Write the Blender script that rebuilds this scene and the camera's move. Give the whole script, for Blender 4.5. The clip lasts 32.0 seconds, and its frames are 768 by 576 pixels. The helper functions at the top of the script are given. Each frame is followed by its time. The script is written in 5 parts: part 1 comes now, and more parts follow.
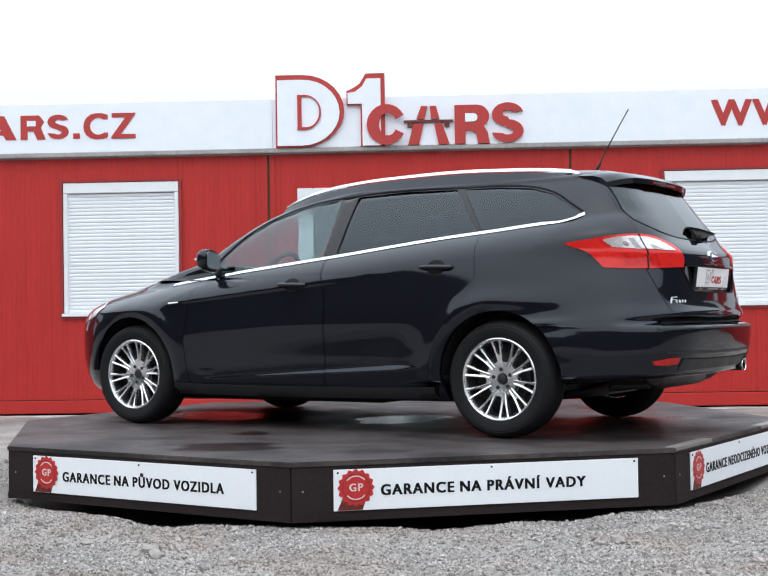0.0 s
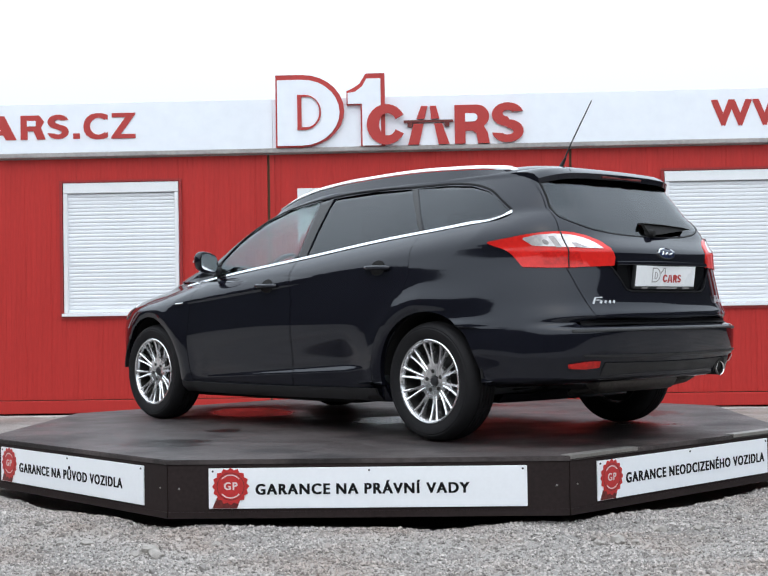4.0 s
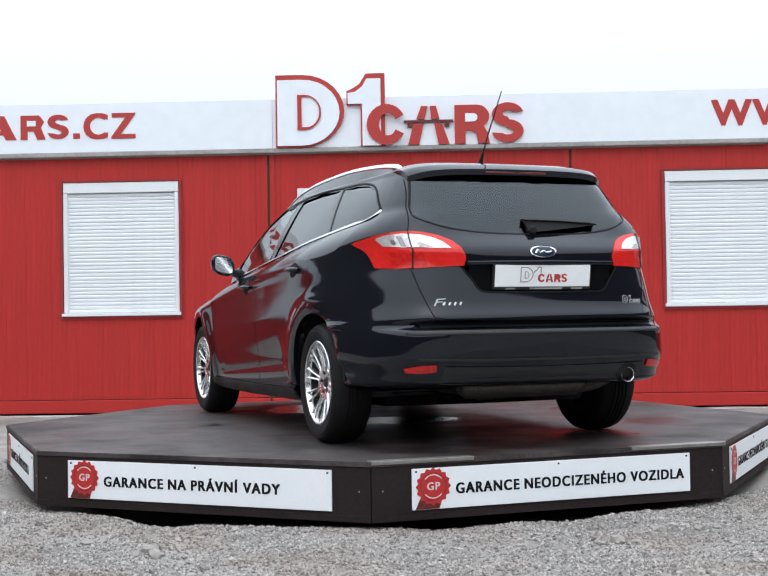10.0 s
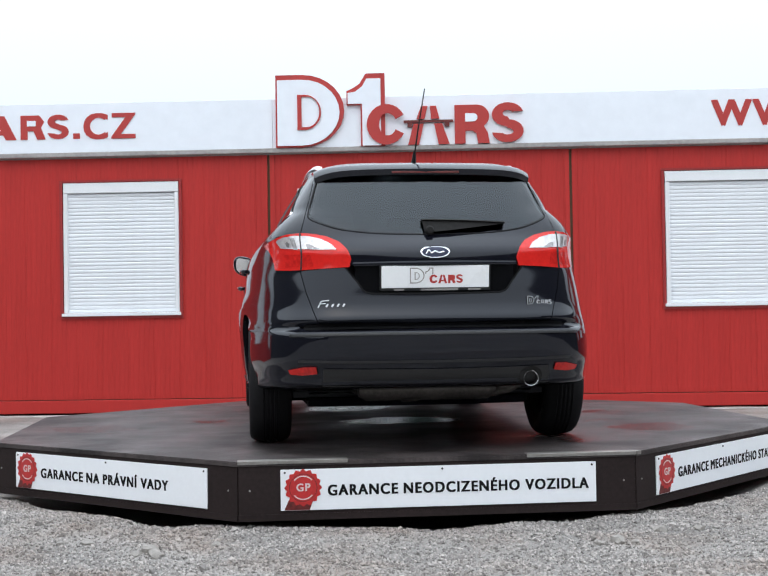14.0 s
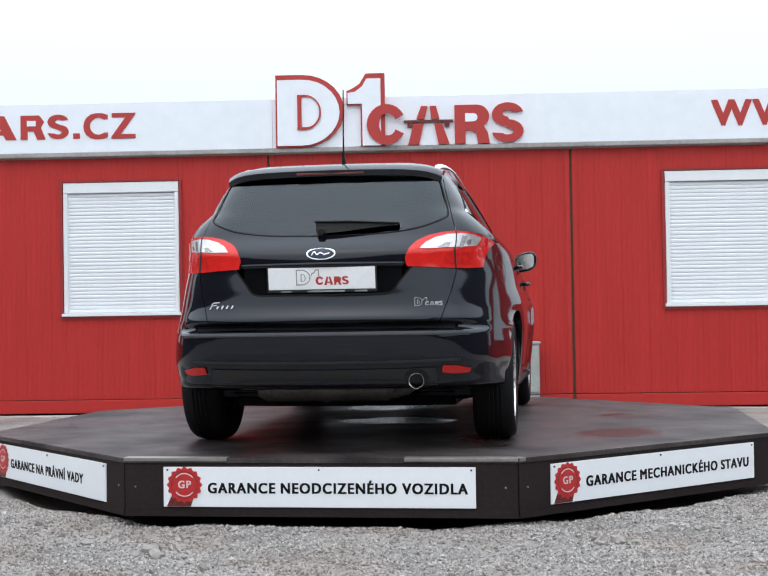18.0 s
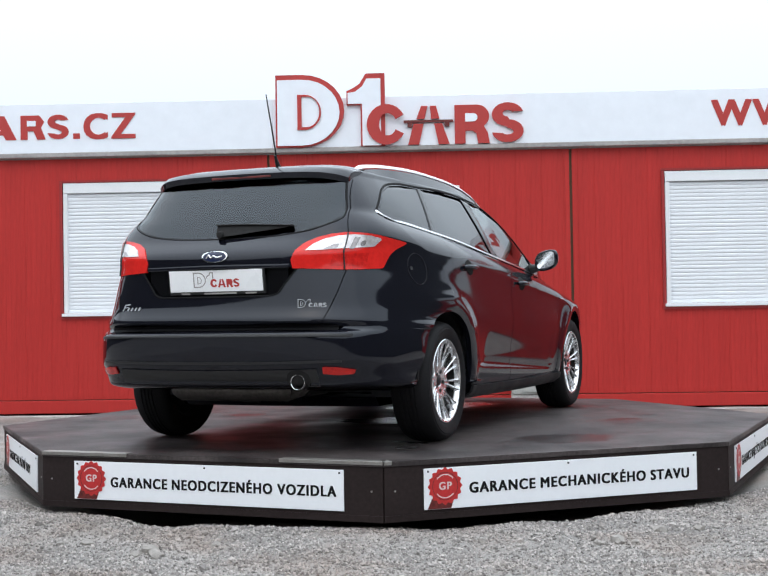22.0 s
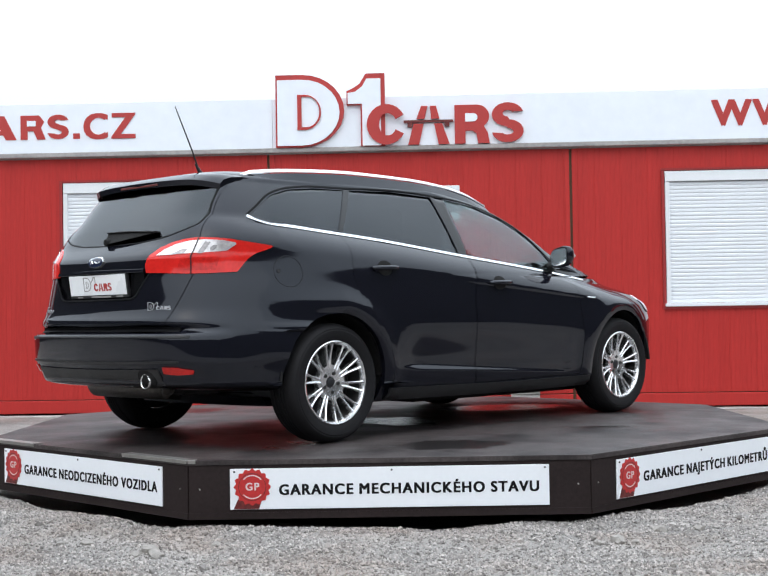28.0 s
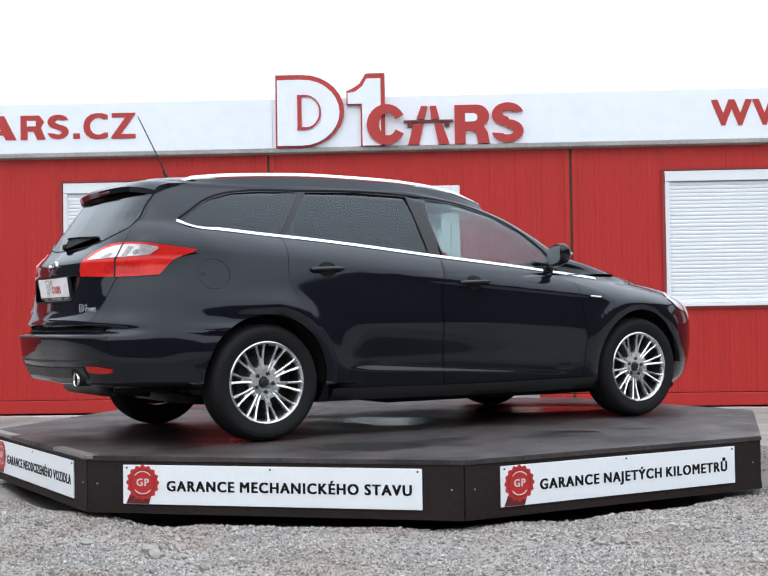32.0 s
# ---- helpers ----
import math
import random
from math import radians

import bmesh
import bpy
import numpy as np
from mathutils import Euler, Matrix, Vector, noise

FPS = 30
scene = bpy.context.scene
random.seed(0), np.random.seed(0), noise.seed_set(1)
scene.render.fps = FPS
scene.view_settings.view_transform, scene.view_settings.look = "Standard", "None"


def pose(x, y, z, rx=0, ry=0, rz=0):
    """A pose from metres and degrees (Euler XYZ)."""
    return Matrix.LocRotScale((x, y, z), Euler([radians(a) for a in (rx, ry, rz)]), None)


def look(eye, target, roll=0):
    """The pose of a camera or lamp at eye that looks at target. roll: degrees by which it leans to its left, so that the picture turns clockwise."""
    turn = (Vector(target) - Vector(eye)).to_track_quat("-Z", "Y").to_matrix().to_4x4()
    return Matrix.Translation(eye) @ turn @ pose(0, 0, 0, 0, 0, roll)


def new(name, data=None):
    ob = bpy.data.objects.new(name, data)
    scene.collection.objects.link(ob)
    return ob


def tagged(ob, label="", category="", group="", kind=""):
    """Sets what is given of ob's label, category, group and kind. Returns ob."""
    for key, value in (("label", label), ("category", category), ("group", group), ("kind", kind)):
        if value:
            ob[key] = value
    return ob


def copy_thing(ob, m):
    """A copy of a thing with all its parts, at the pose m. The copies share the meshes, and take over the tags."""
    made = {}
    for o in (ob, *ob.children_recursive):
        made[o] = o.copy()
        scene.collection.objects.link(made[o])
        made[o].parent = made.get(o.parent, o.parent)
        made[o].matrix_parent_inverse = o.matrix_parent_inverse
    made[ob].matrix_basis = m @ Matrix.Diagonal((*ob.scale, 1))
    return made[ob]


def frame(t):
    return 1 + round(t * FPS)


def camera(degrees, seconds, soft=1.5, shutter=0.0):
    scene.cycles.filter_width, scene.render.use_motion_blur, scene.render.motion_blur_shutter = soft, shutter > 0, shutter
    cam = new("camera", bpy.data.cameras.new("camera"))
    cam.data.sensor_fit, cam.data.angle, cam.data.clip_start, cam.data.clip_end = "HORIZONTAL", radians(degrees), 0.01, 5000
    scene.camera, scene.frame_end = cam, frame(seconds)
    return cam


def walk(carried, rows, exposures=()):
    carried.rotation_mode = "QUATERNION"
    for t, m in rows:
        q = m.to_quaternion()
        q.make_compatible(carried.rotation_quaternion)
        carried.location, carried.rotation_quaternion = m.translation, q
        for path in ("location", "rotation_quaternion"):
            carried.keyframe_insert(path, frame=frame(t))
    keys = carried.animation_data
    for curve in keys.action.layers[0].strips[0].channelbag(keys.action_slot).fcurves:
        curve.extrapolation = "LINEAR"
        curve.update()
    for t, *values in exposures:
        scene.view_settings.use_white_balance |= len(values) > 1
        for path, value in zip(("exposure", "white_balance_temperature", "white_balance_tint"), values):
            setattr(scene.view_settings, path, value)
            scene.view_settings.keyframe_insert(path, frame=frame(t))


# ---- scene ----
# ---- camera: it stands still ----
cam = camera(32.703, 32.0, soft=1.35)
EYE = (0.0, -8.4007, 0.6538)
STAND = look(EYE, (-0.000848 + EYE[0], EYE[1] + 0.999741, EYE[2] + 0.022731), -0.883)
walk(cam, [(0.0, STAND), (32.0, STAND)], exposures=[(0.0, 0.11), (9.0, 0.06), (14.0, 0.03), (22.0, 0.03), (27.0, 0.12), (32.0, 0.14)])

# ---- overcast daylight ----
world = bpy.data.worlds.new("overcast_sky")
scene.world = world
world.use_nodes = True
wn = world.node_tree
sky = wn.nodes.new("ShaderNodeTexSky")
sky.sky_type, sky.sun_disc = "NISHITA", False
sky.sun_elevation, sky.sun_rotation = radians(52), radians(200)
sky.air_density, sky.dust_density, sky.ozone_density = 1.0, 6.0, 1.0
veil = wn.nodes.new("ShaderNodeMix")
veil.data_type = "RGBA"
veil.inputs["Factor"].default_value = 0.86
veil.inputs["B"].default_value = (12.2, 13.6, 15.0, 1)
wn.links.new(sky.outputs["Color"], veil.inputs["A"])
# an overcast sky is three times as bright overhead as at the horizon
up, axes, rise = wn.nodes.new("ShaderNodeTexCoord"), wn.nodes.new("ShaderNodeSeparateXYZ"), wn.nodes.new("ShaderNodeMapRange")
rise.inputs["From Min"].default_value, rise.inputs["From Max"].default_value = 0.0, 1.0
rise.inputs["To Min"].default_value, rise.inputs["To Max"].default_value = 0.333, 1.0
wn.links.new(up.outputs["Generated"], axes.inputs["Vector"])
wn.links.new(axes.outputs["Z"], rise.inputs["Value"])
shade = wn.nodes.new("ShaderNodeMix")
shade.data_type, shade.blend_type = "RGBA", "MULTIPLY"
shade.inputs["Factor"].default_value = 1.0
wn.links.new(veil.outputs["Result"], shade.inputs["A"])
wn.links.new(rise.outputs["Result"], shade.inputs["B"])
wn.links.new(shade.outputs["Result"], wn.nodes["Background"].inputs["Color"])
wn.nodes["Background"].inputs["Strength"].default_value = 0.192

sun = new("sun", bpy.data.lights.new("sun", "SUN"))
sun.data.energy, sun.data.angle, sun.data.color = 0.6, radians(140), (1.0, 0.97, 0.93)
sun.matrix_world = look((-6, -13, 18), (0, 0, 0))


# ---- materials ----
def material(name, color, rough=0.5, metal=0.0, spread=0.12, scale=6.0, fine=60.0, bump=0.0, bump_scale=80.0, coat=0.0,
             rough_spread=0.08, island=0.0, stretch=(1, 1, 1), transmit=0.0, ior=1.45, spec=0.5, alpha=1.0):
    """A surface whose colour and gloss vary at two scales, with fine relief."""
    m = bpy.data.materials.new(name)
    m.use_nodes = True
    nt = m.node_tree
    b = nt.nodes["Principled BSDF"]
    b.inputs["Metallic"].default_value = metal
    b.inputs["IOR"].default_value = ior
    b.inputs["Specular IOR Level"].default_value = spec
    b.inputs["Transmission Weight"].default_value = transmit
    b.inputs["Alpha"].default_value = alpha
    if coat:
        b.inputs["Coat Weight"].default_value = coat
        b.inputs["Coat Roughness"].default_value = 0.02
    at = nt.nodes.new("ShaderNodeTexCoord")
    mp = nt.nodes.new("ShaderNodeMapping")
    mp.inputs["Scale"].default_value = stretch
    nt.links.new(at.outputs["Object"], mp.inputs["Vector"])
    big, small = nt.nodes.new("ShaderNodeTexNoise"), nt.nodes.new("ShaderNodeTexNoise")
    big.inputs["Scale"].default_value, small.inputs["Scale"].default_value = scale, fine
    big.inputs["Detail"].default_value, small.inputs["Detail"].default_value = 5, 3
    for n in (big, small):
        nt.links.new(mp.outputs["Vector"], n.inputs["Vector"])
    add = nt.nodes.new("ShaderNodeMath")
    add.operation = "ADD"
    half = nt.nodes.new("ShaderNodeMath")
    half.operation = "MULTIPLY"
    half.inputs[1].default_value = 0.5
    nt.links.new(big.outputs["Fac"], add.inputs[0])
    nt.links.new(small.outputs["Fac"], add.inputs[1])
    nt.links.new(add.outputs[0], half.inputs[0])
    value = half.outputs[0]
    if island:
        geo = nt.nodes.new("ShaderNodeNewGeometry")
        mix = nt.nodes.new("ShaderNodeMix")
        mix.inputs["Factor"].default_value = island
        nt.links.new(value, mix.inputs["A"])
        nt.links.new(geo.outputs["Random Per Island"], mix.inputs["B"])
        value = mix.outputs["Result"]
    ramp = nt.nodes.new("ShaderNodeValToRGB")
    lo = [max(0.0, c * (1 - spread)) for c in color]
    hi = [min(1.0, c * (1 + spread)) for c in color]
    width = 0.45 if island else 0.16
    ramp.color_ramp.elements[0].position, ramp.color_ramp.elements[1].position = 0.5 - width, 0.5 + width
    ramp.color_ramp.elements[0].color, ramp.color_ramp.elements[1].color = (*lo, 1), (*hi, 1)
    nt.links.new(value, ramp.inputs["Fac"])
    nt.links.new(ramp.outputs["Color"], b.inputs["Base Color"])
    span = nt.nodes.new("ShaderNodeMapRange")
    span.inputs["From Min"].default_value, span.inputs["From Max"].default_value = 0.3, 0.7
    span.inputs["To Min"].default_value, span.inputs["To Max"].default_value = max(0.0, rough - rough_spread), min(1.0, rough + rough_spread)
    nt.links.new(big.outputs["Fac"], span.inputs["Value"])
    nt.links.new(span.outputs["Result"], b.inputs["Roughness"])
    if bump:
        grain = nt.nodes.new("ShaderNodeTexNoise")
        grain.inputs["Scale"].default_value, grain.inputs["Detail"].default_value = bump_scale, 4
        nt.links.new(mp.outputs["Vector"], grain.inputs["Vector"])
        bn = nt.nodes.new("ShaderNodeBump")
        bn.inputs["Strength"].default_value, bn.inputs["Distance"].default_value = 1.0, bump
        nt.links.new(grain.outputs["Fac"], bn.inputs["Height"])
        nt.links.new(bn.outputs["Normal"], b.inputs["Normal"])
    return m


def wet_deck_material():
    """Dark brown film-faced plywood: worn streaks, damp patches and a few standing puddles."""
    m = material("damp_brown_plywood", (0.056, 0.046, 0.045), rough=0.40, spread=0.45, scale=1.6, fine=26, bump=0.0010, bump_scale=150, stretch=(1.0, 3.2, 1.0), spec=0.38)
    nt = m.node_tree
    b = nt.nodes["Principled BSDF"]
    at = nt.nodes.new("ShaderNodeTexCoord")
    damp, pool = nt.nodes.new("ShaderNodeTexNoise"), nt.nodes.new("ShaderNodeTexNoise")
    damp.inputs["Scale"].default_value, damp.inputs["Detail"].default_value = 2.3, 6.0
    pool.inputs["Scale"].default_value, pool.inputs["Detail"].default_value, pool.inputs["Roughness"].default_value = 0.9, 2.0, 0.4
    for n in (damp, pool):
        nt.links.new(at.outputs["Object"], n.inputs["Vector"])
    r1, r2 = nt.nodes.new("ShaderNodeMapRange"), nt.nodes.new("ShaderNodeMapRange")
    r1.inputs["From Min"].default_value, r1.inputs["From Max"].default_value = 0.35, 0.65
    r1.inputs["To Min"].default_value, r1.inputs["To Max"].default_value = 0.62, 0.38
    r2.inputs["From Min"].default_value, r2.inputs["From Max"].default_value = 0.56, 0.70
    r2.inputs["To Min"].default_value, r2.inputs["To Max"].default_value = 1.0, 0.62
    nt.links.new(damp.outputs["Fac"], r1.inputs["Value"])
    nt.links.new(pool.outputs["Fac"], r2.inputs["Value"])
    mul = nt.nodes.new("ShaderNodeMath")
    mul.operation = "MULTIPLY"
    nt.links.new(r1.outputs["Result"], mul.inputs[0])
    nt.links.new(r2.outputs["Result"], mul.inputs[1])
    nt.links.new(mul.outputs[0], b.inputs["Roughness"])
    return m


RED = material("red_coated_steel", (0.45, 0.030, 0.026), rough=0.5, spec=0.3, spread=0.10, scale=1.4, fine=14, bump=0.0006, bump_scale=9, stretch=(6, 6, 0.6))
RED_TRIM = material("dark_red_coated_steel", (0.30, 0.022, 0.022), rough=0.5, spread=0.12, scale=2.0)
JOINT = material("dark_joint_rubber", (0.085, 0.045, 0.022), rough=0.7)
SIGN_WHITE = material("pale_grey_white_sign_board", (0.83, 0.87, 0.93), rough=0.45, spread=0.03, scale=0.8, fine=9)
SIGN_RED = material("red_sign_film", (0.44, 0.040, 0.035), rough=0.4, spread=0.08, scale=2)
GUTTER = material("weathered_grey_metal", (0.34, 0.32, 0.31), rough=0.5, spread=0.25, scale=3, fine=25)
PVC = material("white_plastic_frame", (0.80, 0.82, 0.84), rough=0.38, spread=0.03, scale=3)
SLAT = material("white_shutter_slat", (0.79, 0.815, 0.85), rough=0.42, spread=0.05, scale=1.2, fine=20, stretch=(1, 1, 6))
GRAVEL_GROUND = material("crushed_grey_gravel", (0.285, 0.268, 0.252), rough=0.9, spread=0.5, scale=2.0, fine=140, bump=0.012, bump_scale=95)
PEBBLE = material("grey_gravel_stones", (0.330, 0.305, 0.288), rough=0.85, spread=0.60, scale=8, fine=150, island=0.75)
def add_patches(m, tint, scale, lo, hi):
    """Larger stains of another colour over a material."""
    nt = m.node_tree
    b = nt.nodes["Principled BSDF"]
    src = b.inputs["Base Color"].links[0].from_socket
    at, n = nt.nodes.new("ShaderNodeTexCoord"), nt.nodes.new("ShaderNodeTexNoise")
    n.inputs["Scale"].default_value, n.inputs["Detail"].default_value = scale, 5
    nt.links.new(at.outputs["Object"], n.inputs["Vector"])
    r = nt.nodes.new("ShaderNodeMapRange")
    r.inputs["From Min"].default_value, r.inputs["From Max"].default_value = lo, hi
    nt.links.new(n.outputs["Fac"], r.inputs["Value"])
    mix = nt.nodes.new("ShaderNodeMix")
    mix.data_type, mix.blend_type = "RGBA", "MULTIPLY"
    mix.inputs["B"].default_value = (*tint, 1)
    nt.links.new(r.outputs["Result"], mix.inputs["Factor"])
    nt.links.new(src, mix.inputs["A"])
    nt.links.new(mix.outputs["Result"], b.inputs["Base Color"])


def add_puddles(m, spots, rough, tint):
    """Thin standing water: dark, smooth spots with frayed edges at given places (x, y, two radii, turn)."""
    nt = m.node_tree
    b = nt.nodes["Principled BSDF"]
    at, fray, move = nt.nodes.new("ShaderNodeTexCoord"), nt.nodes.new("ShaderNodeTexNoise"), nt.nodes.new("ShaderNodeVectorMath")
    fray.inputs["Scale"].default_value, fray.inputs["Detail"].default_value = 4.5, 5
    nt.links.new(at.outputs["Object"], fray.inputs["Vector"])
    move.operation = "MULTIPLY_ADD"
    move.inputs[1].default_value = (0.34, 0.34, 0.0)
    nt.links.new(fray.outputs["Color"], move.inputs[0])
    nt.links.new(at.outputs["Object"], move.inputs[2])
    wet = None
    for x, y, rx, ry, turn in spots:
        mp, far, edge = nt.nodes.new("ShaderNodeMapping"), nt.nodes.new("ShaderNodeVectorMath"), nt.nodes.new("ShaderNodeMapRange")
        mp.vector_type = "TEXTURE"
        mp.inputs["Location"].default_value = (x + 0.17, y + 0.17, 0)
        mp.inputs["Rotation"].default_value = (0, 0, radians(turn))
        mp.inputs["Scale"].default_value = (rx, ry, 1)
        far.operation, edge.interpolation_type = "LENGTH", "SMOOTHSTEP"
        edge.inputs["From Min"].default_value, edge.inputs["From Max"].default_value = 0.72, 1.08
        edge.inputs["To Min"].default_value, edge.inputs["To Max"].default_value = 1.0, 0.0
        nt.links.new(move.outputs["Vector"], mp.inputs["Vector"])
        nt.links.new(mp.outputs["Vector"], far.inputs[0])
        nt.links.new(far.outputs["Value"], edge.inputs["Value"])
        if wet is None:
            wet = edge.outputs["Result"]
        else:
            most = nt.nodes.new("ShaderNodeMath")
            most.operation = "MAXIMUM"
            nt.links.new(wet, most.inputs[0])
            nt.links.new(edge.outputs["Result"], most.inputs[1])
            wet = most.outputs[0]
    dark, smooth = nt.nodes.new("ShaderNodeMix"), nt.nodes.new("ShaderNodeMix")
    dark.data_type, dark.blend_type = "RGBA", "MULTIPLY"
    dark.inputs["B"].default_value = (tint, tint, tint, 1)
    nt.links.new(wet, dark.inputs["Factor"])
    nt.links.new(b.inputs["Base Color"].links[0].from_socket, dark.inputs["A"])
    nt.links.new(dark.outputs["Result"], b.inputs["Base Color"])
    smooth.inputs["B"].default_value = rough
    nt.links.new(wet, smooth.inputs["Factor"])
    nt.links.new(b.inputs["Roughness"].links[0].from_socket, smooth.inputs["A"])
    nt.links.new(smooth.outputs["Result"], b.inputs["Roughness"])


add_patches(GRAVEL_GROUND, (0.86, 0.78, 0.74), 2.1, 0.46, 0.72)
add_patches(PEBBLE, (0.85, 0.78, 0.74), 2.1, 0.46, 0.70)
BOULDER = material("broken_pale_stone", (0.31, 0.288, 0.265), rough=0.85, spread=0.2, scale=14, fine=90, bump=0.002, bump_scale=60)
SKIRT = material("dark_brown_plywood_edge", (0.024, 0.0170, 0.0165), rough=0.6, spec=0.15, spread=0.22, scale=2.5, fine=50, bump=0.0008, bump_scale=120)
DECK = wet_deck_material()
add_patches(DECK, (0.42, 0.41, 0.42), 1.7, 0.50, 0.60)
add_puddles(DECK, ((-0.82, -1.66, 0.29, 0.25, 10), (-0.80, -0.84, 0.12, 0.12, 0), (1.60, 0.68, 0.26, 0.32, 30), (0.49, 1.42, 0.10, 0.13, 0)), 0.30, 0.30)
add_puddles(DECK, ((-1.15, 0.60, 0.32, 0.50, 25), (0.10, 0.05, 0.40, 0.30, 50)), 0.19, 0.5)
BANNER = material("glossy_white_banner_board", (0.85, 0.87, 0.90), rough=0.3, spread=0.02, scale=2)
# banner print and seals; also black strips that stand for shade on the car
PRINT = material("black_print_and_gap_shade", (0.007, 0.007, 0.008), rough=0.6, spec=0.15)
INK = material("black_lettering", (0.016, 0.016, 0.018), rough=0.45)
SEAL = material("red_seal_print", (0.50, 0.030, 0.030), rough=0.35, spread=0.15, scale=25)
SEAL_DARK = material("dark_red_ribbon_print", (0.13, 0.020, 0.018), rough=0.4, spread=0.4, scale=40)
SEAL_PALE = material("pale_seal_print", (0.72, 0.60, 0.58), rough=0.35, spread=0.05)
STEEL = material("bare_aluminium_strip", (0.34, 0.325, 0.305), rough=0.42, metal=0.8, spread=0.15, scale=9)
PAINT = material("black_metallic_car_paint", (0.0062, 0.0064, 0.0104), rough=0.07, spread=0.12, scale=1.5, rough_spread=0.02, spec=0.54)
PAINT.node_tree.nodes["Principled BSDF"].inputs["Specular Tint"].default_value = (0.90, 0.94, 1.0, 1)
BLACK_PLASTIC = material("black_grained_plastic", (0.018, 0.018, 0.019), rough=0.5, spread=0.15, bump=0.0003, bump_scale=400)
GLOSS_BLACK = material("gloss_black_trim", (0.004, 0.004, 0.005), rough=0.06)
CHROME = material("polished_chrome", (0.86, 0.87, 0.88), rough=0.12, metal=1.0, spread=0.02, rough_spread=0.02)
RAIL = material("satin_aluminium_roof_rail", (0.80, 0.81, 0.82), rough=0.38, metal=0.55, spread=0.04)
ALLOY = material("silver_alloy_rim", (0.80, 0.80, 0.81), rough=0.24, metal=0.92, spread=0.06, scale=12)
RUBBER = material("black_tyre_rubber", (0.0115, 0.011, 0.012), rough=0.7, spec=0.22, spread=0.2, scale=9, bump=0.0006, bump_scale=150)
# dark iron, which also paints the shade inside the rims
BARREL = material("dusty_iron_and_rim_shade", (0.030, 0.029, 0.028), rough=0.6, metal=0.3, spread=0.3, scale=20)
# underbody and dull black parts; also dark patches that stand for shaded hollows
UNDER = material("dark_underbody_and_recess_shade", (0.016, 0.0155, 0.0155), rough=0.75, spec=0.2, spread=0.3, bump=0.002, bump_scale=30)
MUFFLER_TIP = material("worn_chrome_tip", (0.80, 0.80, 0.80), rough=0.2, metal=1.0, spread=0.1)
MUFFLER = material("dusty_steel_muffler", (0.10, 0.092, 0.085), rough=0.5, metal=0.7, spread=0.3)
LENS_RED = material("red_lamp_lens", (0.62, 0.020, 0.016), rough=0.07, spread=0.10, scale=18)
LENS_CLEAR = material("clear_silver_lamp_lens", (0.60, 0.57, 0.57), rough=0.12, metal=0.30, spread=0.22, scale=22, fine=70, coat=1.0)
BULB = material("grey_bulb_reflector", (0.33, 0.31, 0.31), rough=0.2, metal=0.5, spread=0.2, scale=60)
LENS_DEEP = material("deep_red_lamp_lens", (0.52, 0.016, 0.013), rough=0.10, spread=0.25, scale=40)
BADGE_FIELD = material("dark_blue_badge_enamel", (0.012, 0.018, 0.05), rough=0.12, spread=0.1)
BADGE_SILVER = material("silver_badge_film", (0.55, 0.56, 0.58), rough=0.3, metal=0.4, spread=0.05)
SEAT = material("charcoal_seat_cloth", (0.035, 0.036, 0.04), rough=0.85, spread=0.2, bump=0.0006, bump_scale=300)
PLATE_WHITE = material("white_number_plate_board", (0.86, 0.87, 0.88), rough=0.3, spread=0.02)
# dark colour of the added walls that nobody sees directly
UNSEEN_WALL = material("dark_unseen_wall", (0.045, 0.047, 0.045), rough=0.9, spread=0.35, scale=0.6, fine=6)


PLAIN_STONE = material("grey_concrete", (0.46, 0.445, 0.43), rough=0.9, spread=0.3, scale=5, fine=60)
CABINET_GREY = material("weathered_grey_cabinet_paint", (0.36, 0.37, 0.35), rough=0.5, spread=0.15, scale=4, fine=40)
DOOR_BACKING = material("grey_green_door_backing", (0.20, 0.23, 0.225), rough=0.8, spread=0.12, scale=2, stretch=(8, 1, 1))


def glass_material(name, tint, ior):
    m = bpy.data.materials.new(name)
    m.use_nodes = True
    b = m.node_tree.nodes["Principled BSDF"]
    b.inputs["Base Color"].default_value = (*tint, 1)
    b.inputs["Transmission Weight"].default_value = 1.0
    b.inputs["Roughness"].default_value, b.inputs["IOR"].default_value = 0.0, ior
    b.inputs["Specular Tint"].default_value = (0.84, 0.92, 1.0, 1)
    return m


GLASS = glass_material("greenish_side_glass", (0.60, 0.70, 0.70), 1.5)
TINTED = glass_material("dark_privacy_glass", (0.05, 0.053, 0.060), 1.52)


# ---- building helpers ----
def thing(name, m=None, label="", category="", group="", kind=""):
    ob = new(name)
    ob.empty_display_size = 0.2
    if m is not None:
        ob.matrix_world = m
    return tagged(ob, label, category, group, kind)


def link_mesh(name, me, mat, parent=None, label="", smooth=None):
    if mat and not me.materials:
        me.materials.append(mat)
    if smooth is not None:
        me.shade_smooth()
        me.set_sharp_from_angle(angle=radians(smooth))
    ob = new(name, me)
    if parent is not None:
        ob.parent = parent
    return tagged(ob, label)


def part(name, bm, mat, parent=None, label="", smooth=None):
    me = bpy.data.meshes.new(name)
    bm.normal_update()
    bm.to_mesh(me)
    bm.free()
    return link_mesh(name, me, mat, parent, label, smooth)


